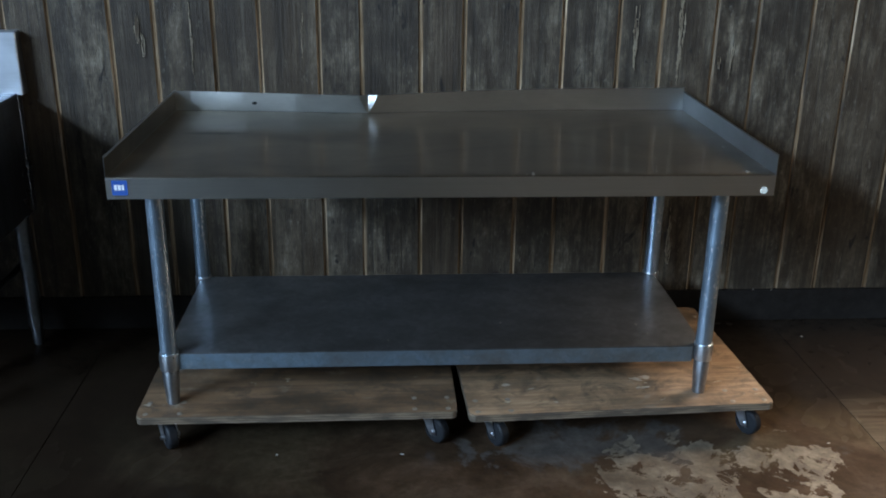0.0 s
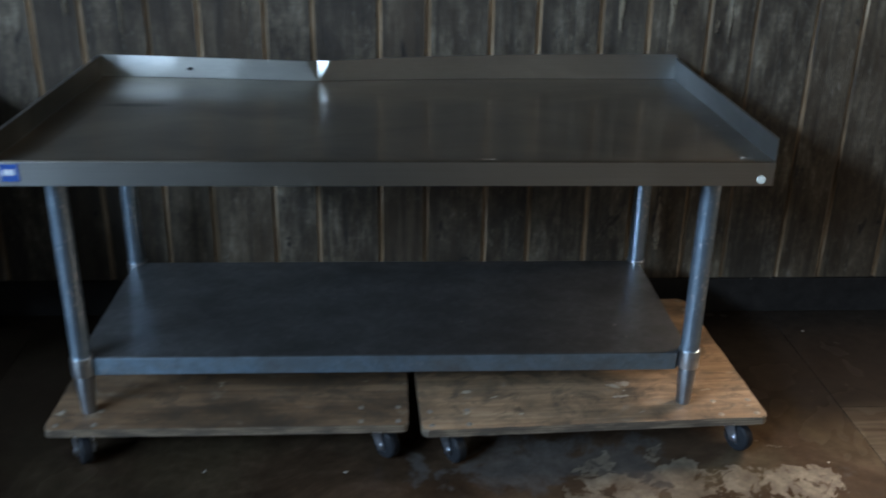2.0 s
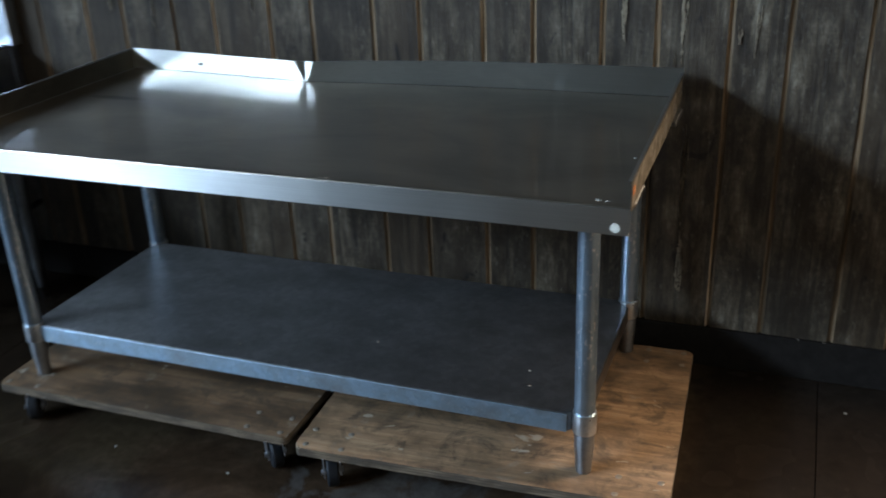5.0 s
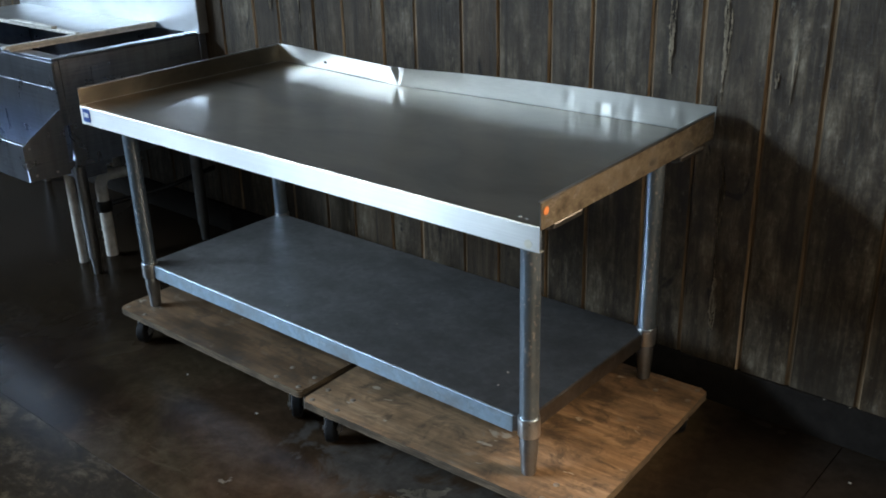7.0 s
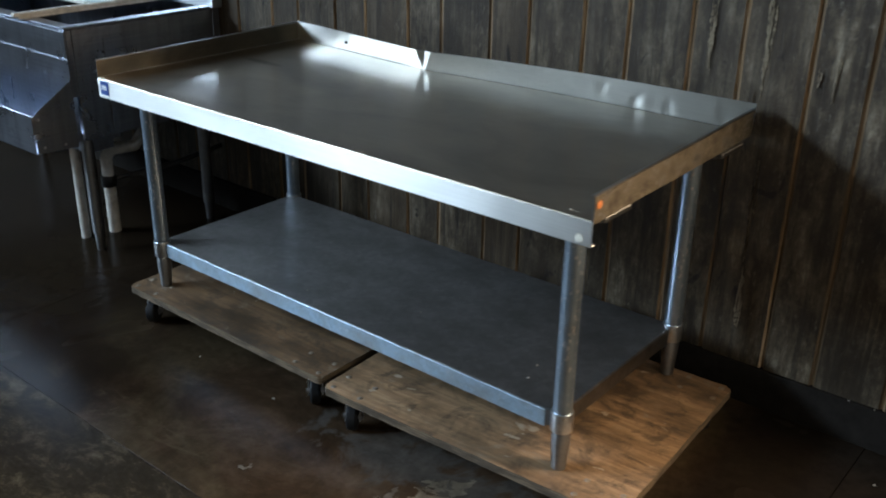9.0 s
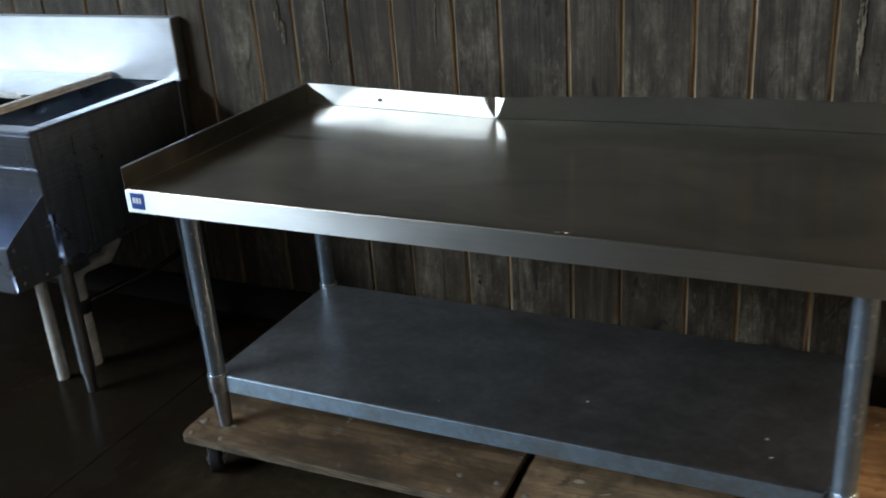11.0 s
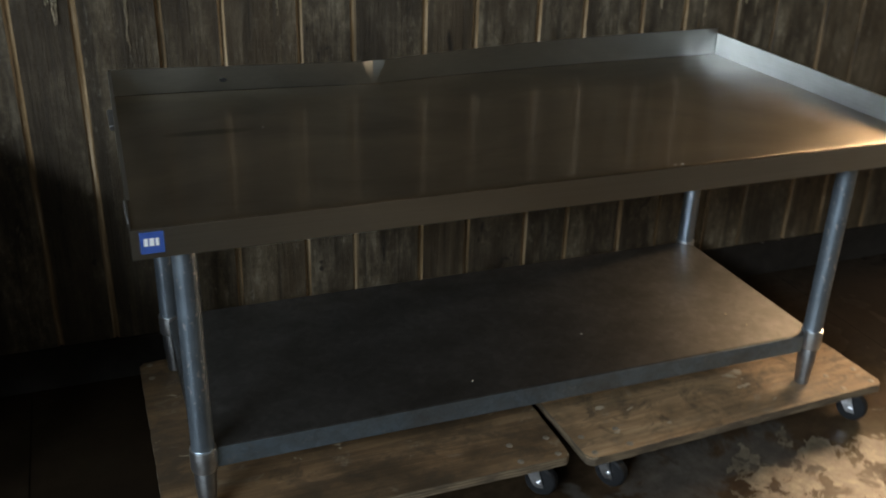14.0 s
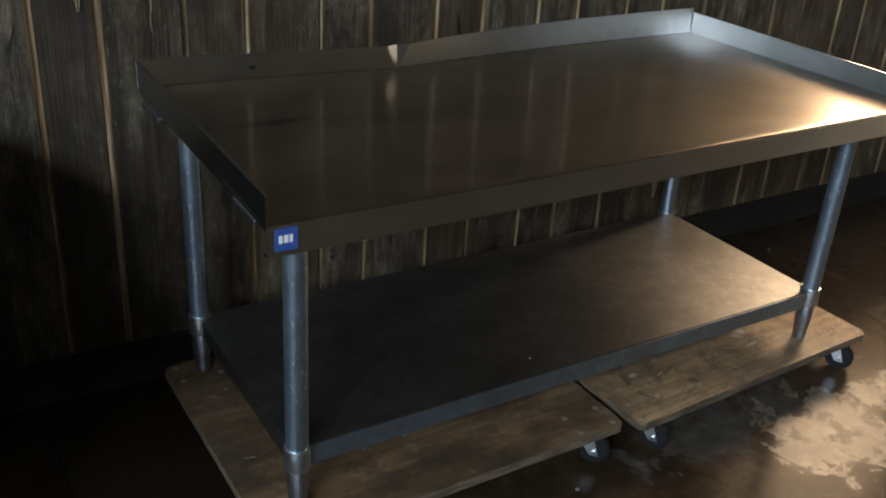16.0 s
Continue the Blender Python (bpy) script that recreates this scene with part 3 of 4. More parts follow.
window("window_2", pose((NX0 + NX1) / 2, NORTH + 0.02, SILL, 0, 0, 0), NX1 - NX0, HEAD - SILL, 2)

bm = box(WEST, EAST, NORTH - 0.006, NORTH + 0.02, 0.0, 0.108, 0.002)
tagged(new("baseboard", mesh_of(bm, "baseboard", BASE)), "black painted low baseboard along the plank wall", "baseboard", kind="structure")


# ---------------------------------------------------------------- the steel stand
X0, X1, Y0, Y1, TOP, LIP = -0.325, 1.199, 2.307, 3.012, 0.718, 0.767
stand = thing("equipment_stand", (0.437, 2.64, 0.101), "stainless steel equipment stand with a dented rear lip, on two dollies", "work table")
MX, MY, MZ = 0.437, 2.64, 0.101


def local(bm):
    return turned(bm, Matrix.Translation((-MX, -MY, -MZ)))


def sheet(rows, t):
    """A thin sheet of thickness t from a grid of points, thickened away from its face."""
    bm = bmesh.new()
    grid = [[bm.verts.new(p) for p in r] for r in rows]
    for a, b in zip(grid, grid[1:]):
        for k in range(len(a) - 1):
            bm.faces.new((a[k], a[k + 1], b[k + 1], b[k]))
    bmesh.ops.recalc_face_normals(bm, faces=bm.faces)
    bmesh.ops.solidify(bm, geom=bm.faces[:], thickness=t)
    return bm


def taper(x, y):
    """The stand is a little narrower at the rear."""
    return x + (0.440 - x) * 0.015 * (y - Y0) / (Y1 - Y0)


def knock(x):
    """How far the rear lip is bent forward: most at the dent."""
    d = x - 0.245
    return 0.044 * max(0.0, 1 - abs(d) / (0.52 if d < 0 else 0.72)) ** (1.25 if d < 0 else 2.0)


def pucker(x, h):
    """The sharp fold in the dent: it opens upward like a V."""
    w = 0.004 + 0.024 * h
    return 0.011 * h * max(0.0, 1 - abs(x - 0.245) / w)


steps = sorted({round(X0 + (X1 - X0) * k / 60, 4) for k in range(61)} | {round(0.245 + 0.0035 * k, 4) for k in range(-8, 9)})
# The top, its front edge rolled down into the apron.
front = [(Y0 + 0.004 + 0.003 * (1 - math.sin(a)), TOP - 0.003 * (1 - math.cos(a))) for a in (0.0, 0.5, 1.0, 1.57)]
rows = [[(taper(x, Y1), Y1 - 0.004 - knock(x), TOP) for x in steps]]
rows += [[(taper(x, Y0 + (Y1 - Y0) * f), Y0 + (Y1 - Y0) * f, TOP - 0.0012 * math.sin(math.pi * f) * (1 + 0.5 * math.sin(5 * x))) for x in steps] for f in (0.94, 0.85, 0.6, 0.35, 0.15, 0.03)]
rows += [[(x, y - 0.004, z) for x in steps] for y, z in front]
part("tabletop", local(sheet(rows, 0.0015)), TOP_STEEL, stand, "smeared brushed steel top", smooth=True)
bm = box(X0, X1, Y0 - 0.0012, Y0 + 0.0004, TOP - 0.051, TOP - 0.0032, 0.0003)
box(X0, X1, Y0 + 0.0005, Y0 + 0.014, TOP - 0.051, TOP - 0.0495, 0.0003, bm)
part("apron", local(bm), STEEL_X, stand)


# The rear lip, bent forward, with a folded dent, a bolt hole and small dings.
def lean(x, h):
    """The lip leans forward on one side of the dent and back on the other."""
    return h * (0.0065 * max(0.0, min(1.0, (0.245 - x) / 0.2, (x - X0) / 0.2)) - 0.0045 * max(0.0, min(1.0, (x - 0.27) / 0.2)))


DINGS = ((0.80, 0.55, 0.0008), (0.895, 0.25, 0.0011), (0.925, 0.3, -0.0008), (0.985, 0.3, 0.001), (1.10, 0.6, -0.0007), (1.13, 0.2, 0.0011), (0.02, 0.4, -0.0006))


def ding(x, h):
    return 0.55 * sum(d * math.exp(-((x - a) / 0.012) ** 2 - ((h - b) / 0.22) ** 2) for a, b, d in DINGS)


fine = sorted(set(steps) | {round(0.7 + 0.006 * k, 4) for k in range(80)})
rows = []
for h in (0.0, 0.12, 0.25, 0.4, 0.55, 0.7, 0.85, 1.0):
    rows.append([(taper(x, Y1), Y1 - knock(x) * (1 + 0.12 * h) + pucker(x, h) - lean(x, h) + ding(x, h), TOP + (LIP + 0.006 + 0.010 * (x - X0) / (X1 - X0) - TOP - 0.17 * knock(x)) * h) for x in fine])
part("rear_lip", local(sheet(rows, -0.0015)), LIP_STEEL, stand, "dented upturned steel lip")
for x, name in ((X0, "side_lip"), (X1, "side_lip")):
    s = 1 if x == X0 else -1
    ys = [Y0 + (Y1 - Y0) * k / 16 for k in range(17)]
    rise = [0.008 * (y - Y0) / (Y1 - Y0) for y in ys]
    rows = [[(taper(x, y) + 0.001 * s * math.sin(11 * y), y, z + r * up) for y, r in zip(ys, rise)] for z, up in ((TOP - 0.008, 0), (TOP, 0), (TOP + 0.02, 0.4), (LIP - 0.003, 1))]
    bm = sheet(rows, 0.0015)
    rows = [[(taper(x, y) + w * s, y, LIP - 0.002 + r) for y, r in zip(ys, rise)] for w in (0.0, 0.006)]
    join(bm, sheet(rows, 0.0012))
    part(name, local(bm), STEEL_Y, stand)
    # Dried grease: rusty on the outer face at one end, a brown film on the inner face at the other.
    low = TOP - 0.0075 if x == X1 else TOP + 0.001
    rows = [[(taper(x, y) + 0.0012 + 0.001 * s * math.sin(11 * y), y, z + r * up) for y, r in zip(ys, rise)] for z, up in ((low, 0), (TOP + 0.02, 0.4), (LIP - 0.006, 1))]
    part("grease_film", local(sheet(rows, 0.0006)), STAINED if x == X1 else BRONZED, stand, "rusty dried grease on the lip" if x == X1 else "brown film on the inside of the lip")
    for a, b in ((2.35, 2.445), (2.835, 2.945)):
        part("channel_end", local(box(min(x, x + 0.012 * s) - 0.001, max(x, x + 0.012 * s) + 0.001, a, b, TOP - 0.018, TOP - 0.007, 0.002)), SHELF_STEEL, stand)
for y in (2.40, 2.89):
    part("channel", local(box(X0 + 0.02, X1 - 0.02, y - 0.035, y + 0.035, TOP - 0.03, TOP - 0.004, 0.003)), SHELF_STEEL, stand)
part("bolt_hole", local(turned(lathe([(0.006, 0), (0.006, 0.003)], 16), pose(-0.081, Y1 - knock(-0.081) - 0.0012, 0.742, 90) @ Matrix.Diagonal((1.3, 0.75, 1, 1)))), BLACK, stand, "dark bolt hole")

# Legs with their collars and feet.
LEGS = ((-0.244, 2.394), (1.110, 2.405), (-0.249, 2.906), (1.104, 2.908))
leg = collar = foot = None
for x, y in LEGS:
    m = Matrix.Translation((x - MX, y - MY, -MZ))
    if leg is None:
        leg = part("leg", lathe([(0.0205, 0.2), (0.0205, TOP - 0.03)]), LEG_STEEL, stand, "scuffed galvanised tube", True, m)
        collar = part("collar", lathe([(0.0208, 0.197), (0.0236, 0.1975), (0.0242, 0.199), (0.0242, 0.240), (0.0236, 0.242), (0.0208, 0.2425)]), COLLAR_STEEL, stand, "", True, m)
        foot = part("foot", lathe([(0.0142, 0.101), (0.0156, 0.1022), (0.0163, 0.106), (0.0172, 0.130), (0.0186, 0.148), (0.0196, 0.158), (0.0199, 0.165), (0.0199, 0.1945), (0.0194, 0.196)]), FOOT_STEEL, stand, "tapered metal foot", True, m)
    else:
        for o in (leg, collar, foot):
            again(o, m)

# The shelf under the top: a tray with turned-down edges and cut corners.
sx0, sx1, sy0, sy1, sz, c = -0.254, 1.110, 2.393, 2.906, 0.238, 0.032
out = [(sx0 + c, sy0), (sx1 - c, sy0), (sx1 - 0.004, sy0 + c), (sx1, sy0 + c), (sx1, sy1 - c), (sx1 - c, sy1), (sx0 + c, sy1), (sx0, sy1 - c), (sx0, sy0 + c), (sx0 + 0.004, sy0 + c)]
bm = prism(out, sz - 0.040, sz)
bmesh.ops.bevel(bm, geom=[e for e in bm.edges if all(v.co.z > sz - 0.01 for v in e.verts)], offset=0.0025, segments=2, affect="EDGES")
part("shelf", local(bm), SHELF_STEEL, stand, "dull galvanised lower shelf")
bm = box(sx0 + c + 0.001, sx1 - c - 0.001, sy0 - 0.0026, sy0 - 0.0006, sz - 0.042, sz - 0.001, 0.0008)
part("shelf_edge", local(bm), EDGE_LIT_STEEL, stand, "turned-down front edge, coloured paler and bluer for the window light on it")


def disc_label(name, x, y, z, r, mat, label, rot):
    bm = turned(lathe([(r, 0), (r, 0.0006)], 24), Matrix.Translation((x, y, z)) @ pose(0, 0, 0, *rot))
    part(name, local(bm), mat, stand, label)


label = part("label", local(box(-0.312, -0.277, Y0 - 0.0022, Y0 - 0.0014, 0.676, 0.711)), BLUE_LABEL, stand, "square blue label with white marks")
for a, b in ((-0.3065, -0.3005), (-0.2985, -0.2915), (-0.2895, -0.2845)):
    part("mark", local(box(a, b, Y0 - 0.0028, Y0 - 0.0023, 0.6885, 0.701)), WHITE_INK, label)
disc_label("round_sticker", 1.174, Y0 - 0.0014, 0.680, 0.0085, CREAM_STICKER, "round cream sticker", (90, 0, 0))
disc_label("round_sticker", X1 + 0.0016, 2.322, 0.745, 0.008, ORANGE_STICKER, "round orange sticker", (0, 90, 0))


# ---------------------------------------------------------------- the dollies
def dolly(name, at, rz, w, d, label, wood):
    th = thing(name, at, label, "dolly", "dollies under the stand", rz=rz)
    r, o = 0.018, []
    for cx, cy, a0 in ((w / 2 - r, -d / 2 + r, -90), (w / 2 - r, d / 2 - r, 0), (-w / 2 + r, d / 2 - r, 90), (-w / 2 + r, -d / 2 + r, 180)):
        o += [(cx + r * math.cos(radians(a0 + 15 * k)), cy + r * math.sin(radians(a0 + 15 * k))) for k in range(7)]
    # Ragged, knocked edges.
    o2 = []
    for (ax, ay), (bx, by) in zip(o, o[1:] + o[:1]):
        n = max(1, int(math.hypot(bx - ax, by - ay) / 0.02))
        o2 += [(ax + (bx - ax) * k / n + random.uniform(-1, 1) * 0.0009, ay + (by - ay) * k / n + random.uniform(-1, 1) * 0.0009) for k in range(n)]
    bm = prism(o2, 0.081, 0.101)
    bmesh.ops.bevel(bm, geom=[e for e in bm.edges if all(v.co.z > 0.1 for v in e.verts)], offset=0.003, segments=2, affect="EDGES")
    bmesh.ops.recalc_face_normals(bm, faces=bm.faces)
    for f in bm.faces:
        f.material_index = 0 if abs(f.normal.z) > 0.95 else 2 if f.normal.z > 0.2 else 1
    part("deck", bm, (wood, PLY_EDGE, PLY_RIM), th, "worn plywood deck with rounded corners")
    first = None
    bolt = None
    for sx in (-1, 1):
        for sy in (-1, 1):
            cx, cy = sx * (w / 2 - 0.064), sy * (d / 2 - 0.045)
            for bx, by in ((-0.042, -0.028), (0.042, -0.028), (-0.042, 0.028), (0.042, 0.028)):
                m = Matrix.Translation((cx + bx, cy + by, 0.101))
                if bolt is None:
                    bolt = part("bolt", lathe([(0.0072, -0.002), (0.0072, 0.0003), (0.0058, 0.0012), (0.0036, 0.0018), (0.001, 0.0020)], 12), BOLT, th, "domed zinc bolt head", True, m)
                else:
                    again(bolt, m)
            m = Matrix.Translation((cx, cy, 0)) @ pose(0, 0, 0, 0, 0, random.choice((30, 44, 36, 50, 40)))
            if first is None:
                first = caster(th, m)
            else:
                for o3 in first:
                    again(o3, m)
    return th


def caster(th, m):
    """A swivel caster: plate, fork and wheel; it rolls along y."""
    bm = lathe([(0.038, 0.0775), (0.039, 0.0785), (0.039, 0.081)], 24)
    lathe([(0.022, 0.072), (0.024, 0.074), (0.024, 0.0775)], 20, bm)
    plate = part("caster_plate", bm, ZINC, th, "", False, m)
    bm = bmesh.new()
    for s in (-1, 1):
        o = [(-0.017, 0.073), (0.017, 0.073), (-0.006, 0.027), (-0.016, 0.027)]
        vs = [[bm.verts.new((s * (0.0165 + t), y - 0.0, z)) for y, z in (o[0], o[1], (-0.013, 0.026), (-0.033, 0.026))] for t in (0.0, 0.0025)]
        for k in range(4):
            bm.faces.new((vs[0][k], vs[0][(k + 1) % 4], vs[1][(k + 1) % 4], vs[1][k]))
        bm.faces.new(vs[0])
        bm.faces.new(vs[1][::-1])
    box(-0.019, 0.019, -0.017, 0.017, 0.071, 0.074, 0.0008, bm)
    join(bm, turned(lathe([(0.006, -0.024), (0.006, 0.024)], 12), pose(0, -0.022, 0.0345, 0, 90, 0)))
    fork = part("fork", bm, ZINC, th, "bright zinc fork", False, m)
    prof = [(0.012, -0.013), (0.030, -0.0125), (0.0335, -0.009), (0.0345, 0.0), (0.0335, 0.009), (0.030, 0.0125), (0.012, 0.013)]
    wheel = part("wheel", turned(lathe(prof, 28), pose(0, -0.022, 0.0345, 0, 90, 0)), RUBBER, th, "dark grey rubber wheel", True, m)
    return [plate, fork, wheel]


dolly("dolly", (0.073, 2.636, 0), 0.2, 0.795, 0.630, "low plywood dolly with four casters, dirty and chipped edges", PLY_DIRTY)
dolly("dolly", (0.882, 2.6235, 0), 2.7, 0.790, 0.610, "low plywood dolly with four casters, cleaner and redder wood", PLY_CLEAN)


# ---------------------------------------------------------------- the ice bin
BX0, BX1, BY0, BY1, BZ0, BZ1 = -2.0, -0.762, 2.477, 3.06, 0.405, 0.757
ice = thing("ice_bin", (-1.38, 2.76, 0), "stainless steel under-bar ice bin with sliding lids and a bottle rail", "bar sink")
IX, IY = -1.38, 2.76


def at_bin(bm):
    return turned(bm, Matrix.Translation((-IX, -IY, 0)))


# A tub open at the top, with a rolled rim.
for n, a in (("front_wall", (BX0, BX1, BY0, BY0 + 0.02, 0.55, BZ1)), ("back_wall", (BX0, BX1, BY1 - 0.03, BY1, BZ0, BZ1)), ("side_wall", (BX0, BX0 + 0.02, BY0 + 0.021, BY1 - 0.031, BZ0, BZ1)),
             ("side_wall", (BX1 - 0.02, BX1, BY0 + 0.021, BY1 - 0.031, BZ0, BZ1)), ("bottom", (BX0 + 0.021, BX1 - 0.021, BY0, BY1 - 0.031, BZ0, BZ0 + 0.02))):
    part(n, at_bin(box(*a, 0.002)), BIN_STEEL, ice)
bm = bmesh.new()
for a in ((BX0 - 0.003, BX1 + 0.003, BY0 - 0.004, BY0 + 0.045), (BX0 - 0.003, BX0 + 0.04, BY0 + 0.045, BY1 - 0.03), (BX1 - 0.04, BX1 + 0.003, BY0 + 0.045, BY1 - 0.03)):
    box(*a, BZ1, BZ1 + 0.008, 0.003, bm)
part("rim", at_bin(bm), BIN_STEEL, ice)
part("front_panel", at_bin(box(BX0, BX1 + 0.001, BY0 - 0.006, BY0 - 0.001, 0.672, BZ1 - 0.003, 0.0015)), BIN_STEEL, ice)
part("front_panel", at_bin(box(BX0, BX1 + 0.002, BY0 - 0.004, BY0 - 0.001, 0.44, 0.669, 0.0015)), BIN_STEEL, ice, "streaked blue-grey lower front panel")
part("backsplash", at_bin(box(BX0, -0.742, 3.02, 3.062, BZ1 + 0.002, 0.94, 0.003)), SPLASH_STEEL, ice, "bright steel splashback")
# The bottle rail: a trough with slanted end plates.
end = [(BY0 - 0.004, 0.606), (2.352, 0.530), (2.330, 0.512), (2.338, 0.40), (BY0 - 0.004, 0.392)]


def end_plate(x):
    bm = bmesh.new()
    a = [bm.verts.new((x, y, z)) for y, z in end]
    b = [bm.verts.new((x - 0.002, y, z)) for y, z in end]
    n = len(end)
    for k in range(n):
        bm.faces.new((a[k], a[(k + 1) % n], b[(k + 1) % n], b[k]))
    bm.faces.new(a)
    bm.faces.new(b[::-1])
    return bm


rail = part("bottle_rail", at_bin(join(box(BX0, BX1 - 0.003, 2.331, 2.334, 0.40, 0.520, 0.001), box(BX0, BX1 - 0.003, 2.334, BY0 - 0.005, 0.398, 0.402))), BIN_STEEL, ice, "steel bottle rail")
for x in (BX1 - 0.001, BX0 + 0.001):
    part("end_plate", at_bin(end_plate(x)), BIN_STEEL, rail)
for y, z in ((2.352, 0.505), (2.36, 0.415), (2.43, 0.41)):
    part("rivet", at_bin(turned(lathe([(0.0045, 0), (0.004, 0.0015), (0.001, 0.0022)], 10), pose(BX1 - 0.001, y, z, 0, 90, 0))), ZINC, rail)
# A lid pushed to the back, and a divider strip beside it.
lid = part("lid", at_bin(box(-1.95, -1.012, 2.755, 3.018, 0.770, 0.774, 0.001)), LID, ice, "flat grey lid pushed to the back")
part("lid_edge", at_bin(box(-1.95, -1.06, 2.735, 2.755, 0.766, 0.778, 0.003)), CREAM, lid, "cream edge strip")
part("lid_handle", at_bin(box(-1.52, -1.21, 2.728, 2.752, 0.7785, 0.787, 0.003)), CREAM, lid, "cream grip")
part("divider", at_bin(join(box(-1.008, -0.985, 2.442, 3.015, 0.772, 0.784, 0.003), box(-1.002, -0.990, 2.46, 3.01, 0.764, 0.7725))), CREAM, ice, "cream divider strip across the tub")
bowl = box(-1.90, -0.80, 2.50, 2.69, 0.334, 0.4045, 0.0)
bmesh.ops.bevel(bowl, geom=[e for e in bowl.edges if any(v.co.z < 0.34 for v in e.verts)], offset=0.045, segments=5, affect="EDGES")
part("bowl", at_bin(bowl), BIN_STEEL, ice, "rounded underside of the tub", True)
leg = None
for x, y in ((-0.822, 2.535), (-0.778, 2.962), (-1.94, 2.535), (-1.94, 2.962)):
    m = Matrix.Translation((x - IX, y - IY, 0))
    if leg is None:
        leg = part("leg", lathe([(0.0135, 0.0), (0.014, 0.002), (0.0165, 0.06), (0.0205, 0.062), (0.0205, 0.41)]), FOOT_STEEL, ice, "steel tube leg", True, m)
    else:
        again(leg, m)
part("side_channel", at_bin(box(BX1 + 0.001, BX1 + 0.006, 2.60, 2.625, 0.42, 0.72, 0.001)), BIN_STEEL, ice)


def bend(p, q, r, n=8):
    """A quarter turn from the way p to the way q, as offsets from its corner."""
    p, q = Vector(p), Vector(q)
    return [-p * r + p * r * math.sin(a) + q * r * (1 - math.cos(a)) for a in [math.pi / 2 * k / n for k in range(n + 1)]]


drain = thing("drain_pipe", (-0.93, 2.66, 0), "white plastic waste pipe with a black clamp below the ice bin", "pipe")
corner = Vector((0.0, 0.0, 0.30))
line = [Vector((0.0, 0.0, 0.0))] + [corner + v for v in bend((0, 0, 1), (0.25, 0.97, 0), 0.035)] + [corner + Vector((0.025, 0.10, 0.0)), corner + Vector((0.035, 0.14, 0.05))]
part("elbow", pipe(line, 0.021), PVC, drain, "", True)
part("clamp", turned(lathe([(0.026, 0.17), (0.027, 0.172), (0.027, 0.208), (0.026, 0.21)]), Matrix.Identity(4)), BLACK, drain, "black clamp", True)
waste = thing("waste_pipe", (-0.955, 2.56, 0), "straight pale waste pipe below the ice bin", "pipe")
part("tube", lathe([(0.016, 0.0), (0.016, 0.40)], 20), PVC, waste, "", True)
hose = [Vector((-0.93, 2.68, 0.19)) + Vector((0.03 * k, 0.06 * k, 0.01 * k)) for k in range(4)]
tagged(new("drain_hose", mesh_of(pipe([p for p in hose] + [Vector((-0.82, 2.95, 0.235)), Vector((-0.81, 3.06, 0.25))], 0.009), "drain_hose", BLACK, smooth=True)), "black hose from the clamp to the wall", "hose")


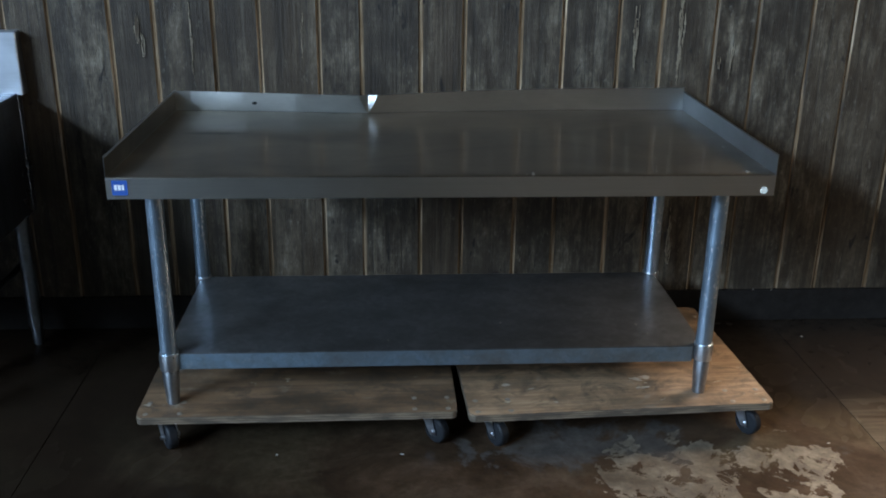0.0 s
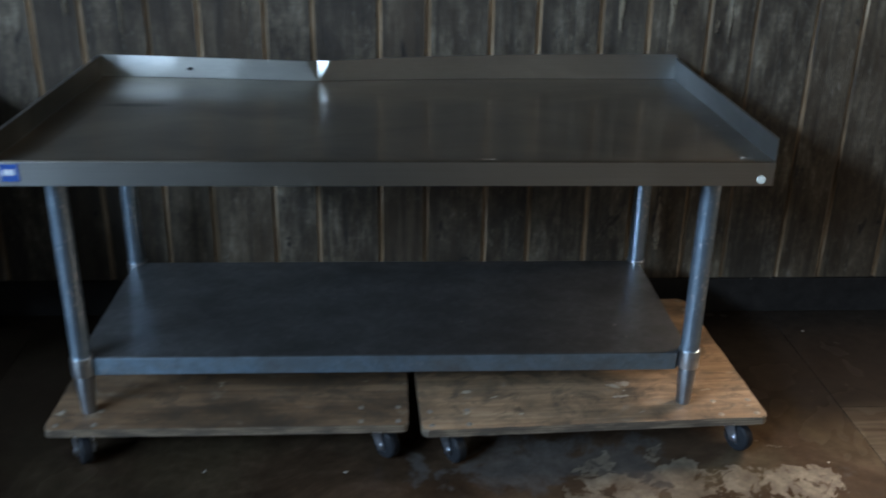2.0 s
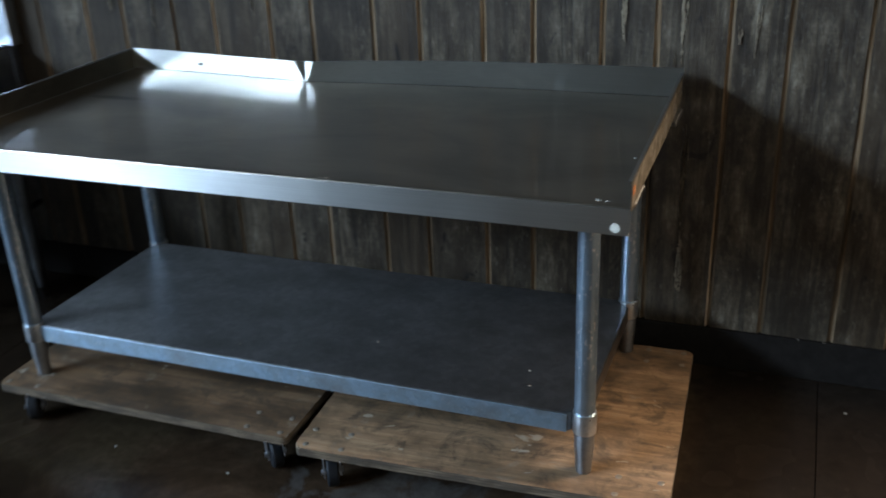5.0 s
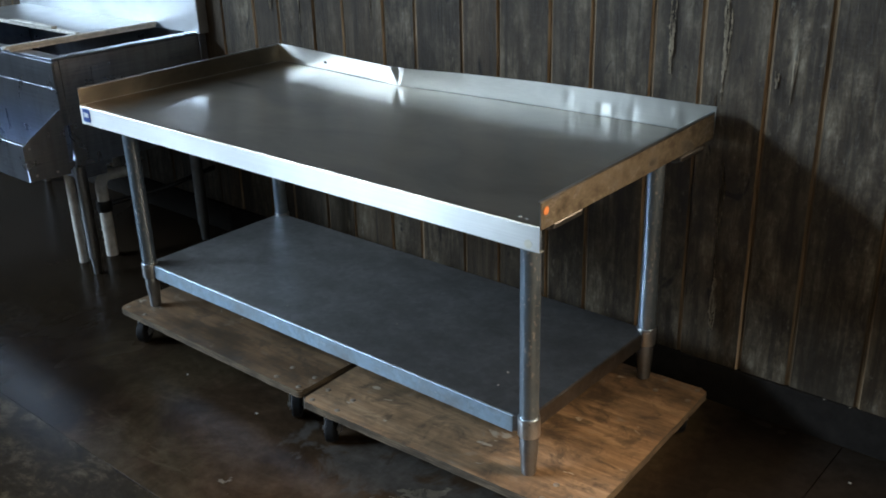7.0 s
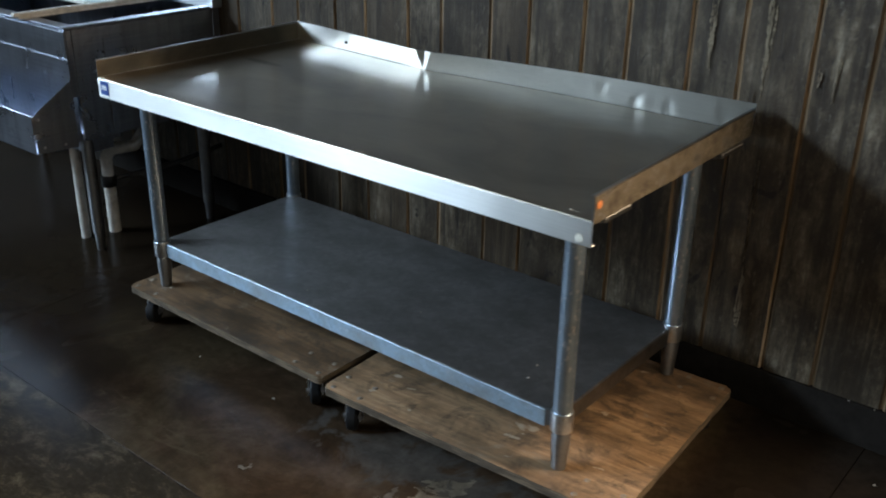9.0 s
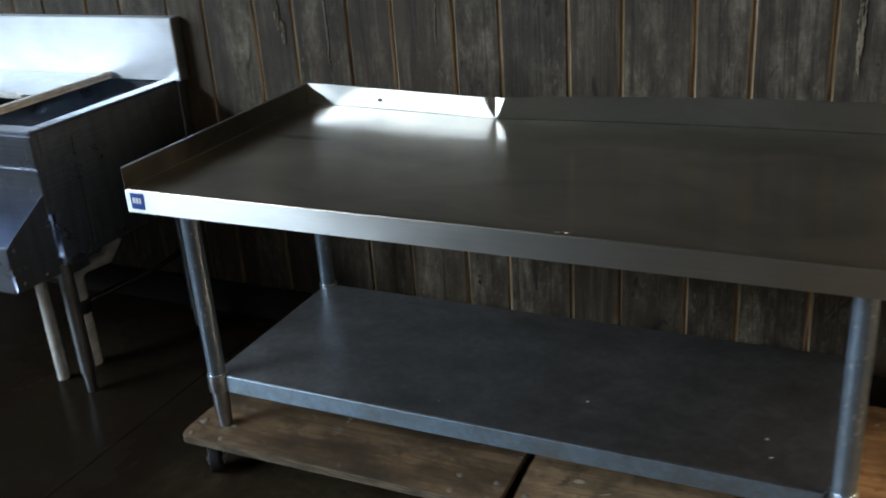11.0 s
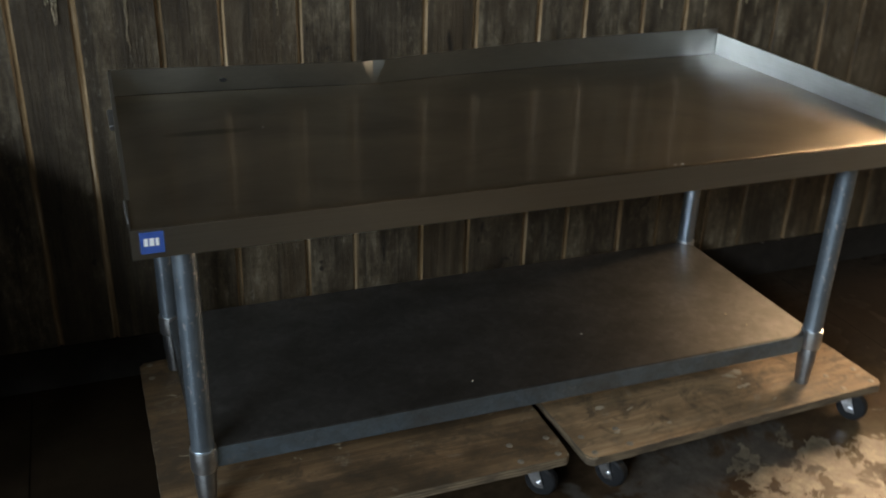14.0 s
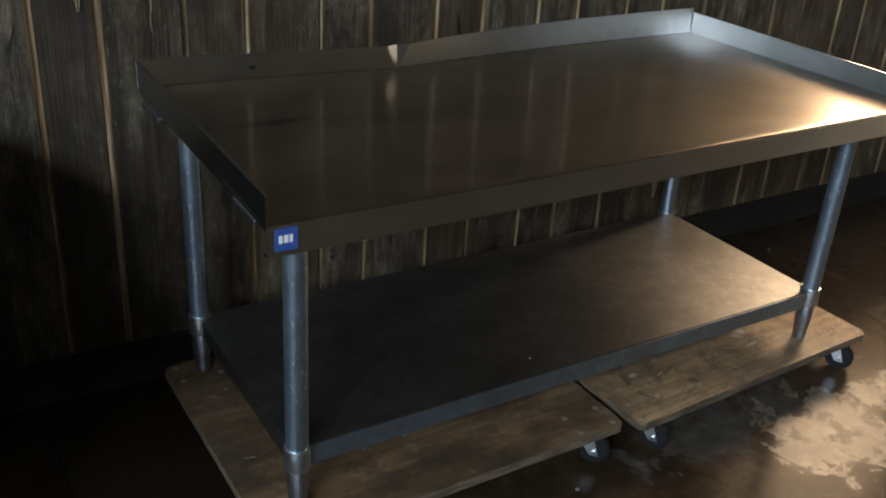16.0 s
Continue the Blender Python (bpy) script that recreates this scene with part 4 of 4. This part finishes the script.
# ---------------------------------------------------------------- splits in the boards, and crumbs
def split(x, z0, z1, w, seed):
    """Jagged slivers of bare wood where the board's face has torn."""
    rnd = random.Random(seed)
    bm = bmesh.new()
    for strand in range(4):
        a = z0 + (z1 - z0) * rnd.uniform(0.0, 0.3) * (strand > 0)
        b = z1 - (z1 - z0) * rnd.uniform(0.0, 0.45) * (strand > 0)
        n = max(8, int((b - a) / 0.005))
        left, right, drift = [], [], rnd.uniform(-0.5, 0.5) * w * (strand > 0)
        for k in range(n + 1):
            drift += rnd.uniform(-0.0012, 0.0012)
            half = w * 0.32 * math.sin(math.pi * min(max(k / n, 0.03), 0.97)) ** 0.5 * rnd.uniform(0.05, 1.0) ** 1.5
            z = a + (b - a) * k / n
            left.append(bm.verts.new((x + drift - half - 0.0004, NORTH - 0.0018 - 0.0003 * strand, z)))
            right.append(bm.verts.new((x + drift + half + 0.0004, NORTH - 0.0026 - 0.0003 * strand, z + rnd.uniform(-0.003, 0.003))))
        for k in range(n):
            bm.faces.new((left[k], right[k], right[k + 1], left[k + 1]))
    bmesh.ops.solidify(bm, geom=bm.faces[:], thickness=0.0014)
    ob = new("wood_split", mesh_of(bm, "wood_split", SPLIT))
    ob.parent = wall_north
    return ob


for row in ((1.176, 0.78, 1.16, 0.013, 1), (1.160, 0.72, 0.80, 0.006, 2), (1.043, 0.83, 1.02, 0.011, 3), (1.200, 0.20, 0.37, 0.013, 4), (1.196, 0.38, 0.64, 0.006, 5),
            (-0.415, 0.90, 0.99, 0.012, 6), (-0.40, 0.86, 0.93, 0.007, 7), (-0.262, 0.80, 1.02, 0.004, 8), (0.055, 0.86, 0.99, 0.004, 9), (1.335, 0.80, 0.92, 0.006, 10), (1.30, 0.83, 0.87, 0.008, 11)):
    split(*row)


def crumb(x, y, z, r, name, label, mat=CRUMB, flat=0.4):
    bm = bmesh.new()
    bmesh.ops.create_icosphere(bm, subdivisions=1, radius=r)
    rnd = random.Random(int(x * 1000))
    for v in bm.verts:
        v.co = Vector((v.co.x * rnd.uniform(0.7, 1.5), v.co.y * rnd.uniform(0.6, 1.2), v.co.z * flat))
    low = min(v.co.z for v in bm.verts)
    ob = new(name, mesh_of(bm, name, mat))
    ob.location = (x, y, z - low)
    return tagged(ob, label, "crumb", "crumbs")


for x, y, r in ((-0.047, 2.732, 0.0022), (1.161, 2.563, 0.0035), (1.14, 2.33, 0.005), (1.155, 2.328, 0.004), (0.635, 2.318, 0.004), (0.62, 2.316, 0.003)):
    crumb(x, y, TOP - 0.001, r, "crumb", "pale crumb on the steel top", flat=0.25)
for x, y, r in ((0.964, 2.528, 0.0035), (0.60, 2.55, 0.003), (0.30, 2.45, 0.0025), (0.98, 2.47, 0.003)):
    crumb(x, y, sz, r, "crumb", "pale crumb on the lower shelf", flat=0.25)
for x, y, r in ((1.62, 2.93, 0.004), (0.02, 2.30, 0.003), (0.332, 2.289, 0.004), (1.43, 2.30, 0.003)):
    crumb(x, y, 0.0, r, "crumb", "pale crumb on the concrete floor")
for x, r in ((1.50, 0.003), (1.56, 0.0025)):
    crumb(x, NORTH - 0.003, 0.108, r, "paint_chip", "pale chip on top of the baseboard", flat=0.25)
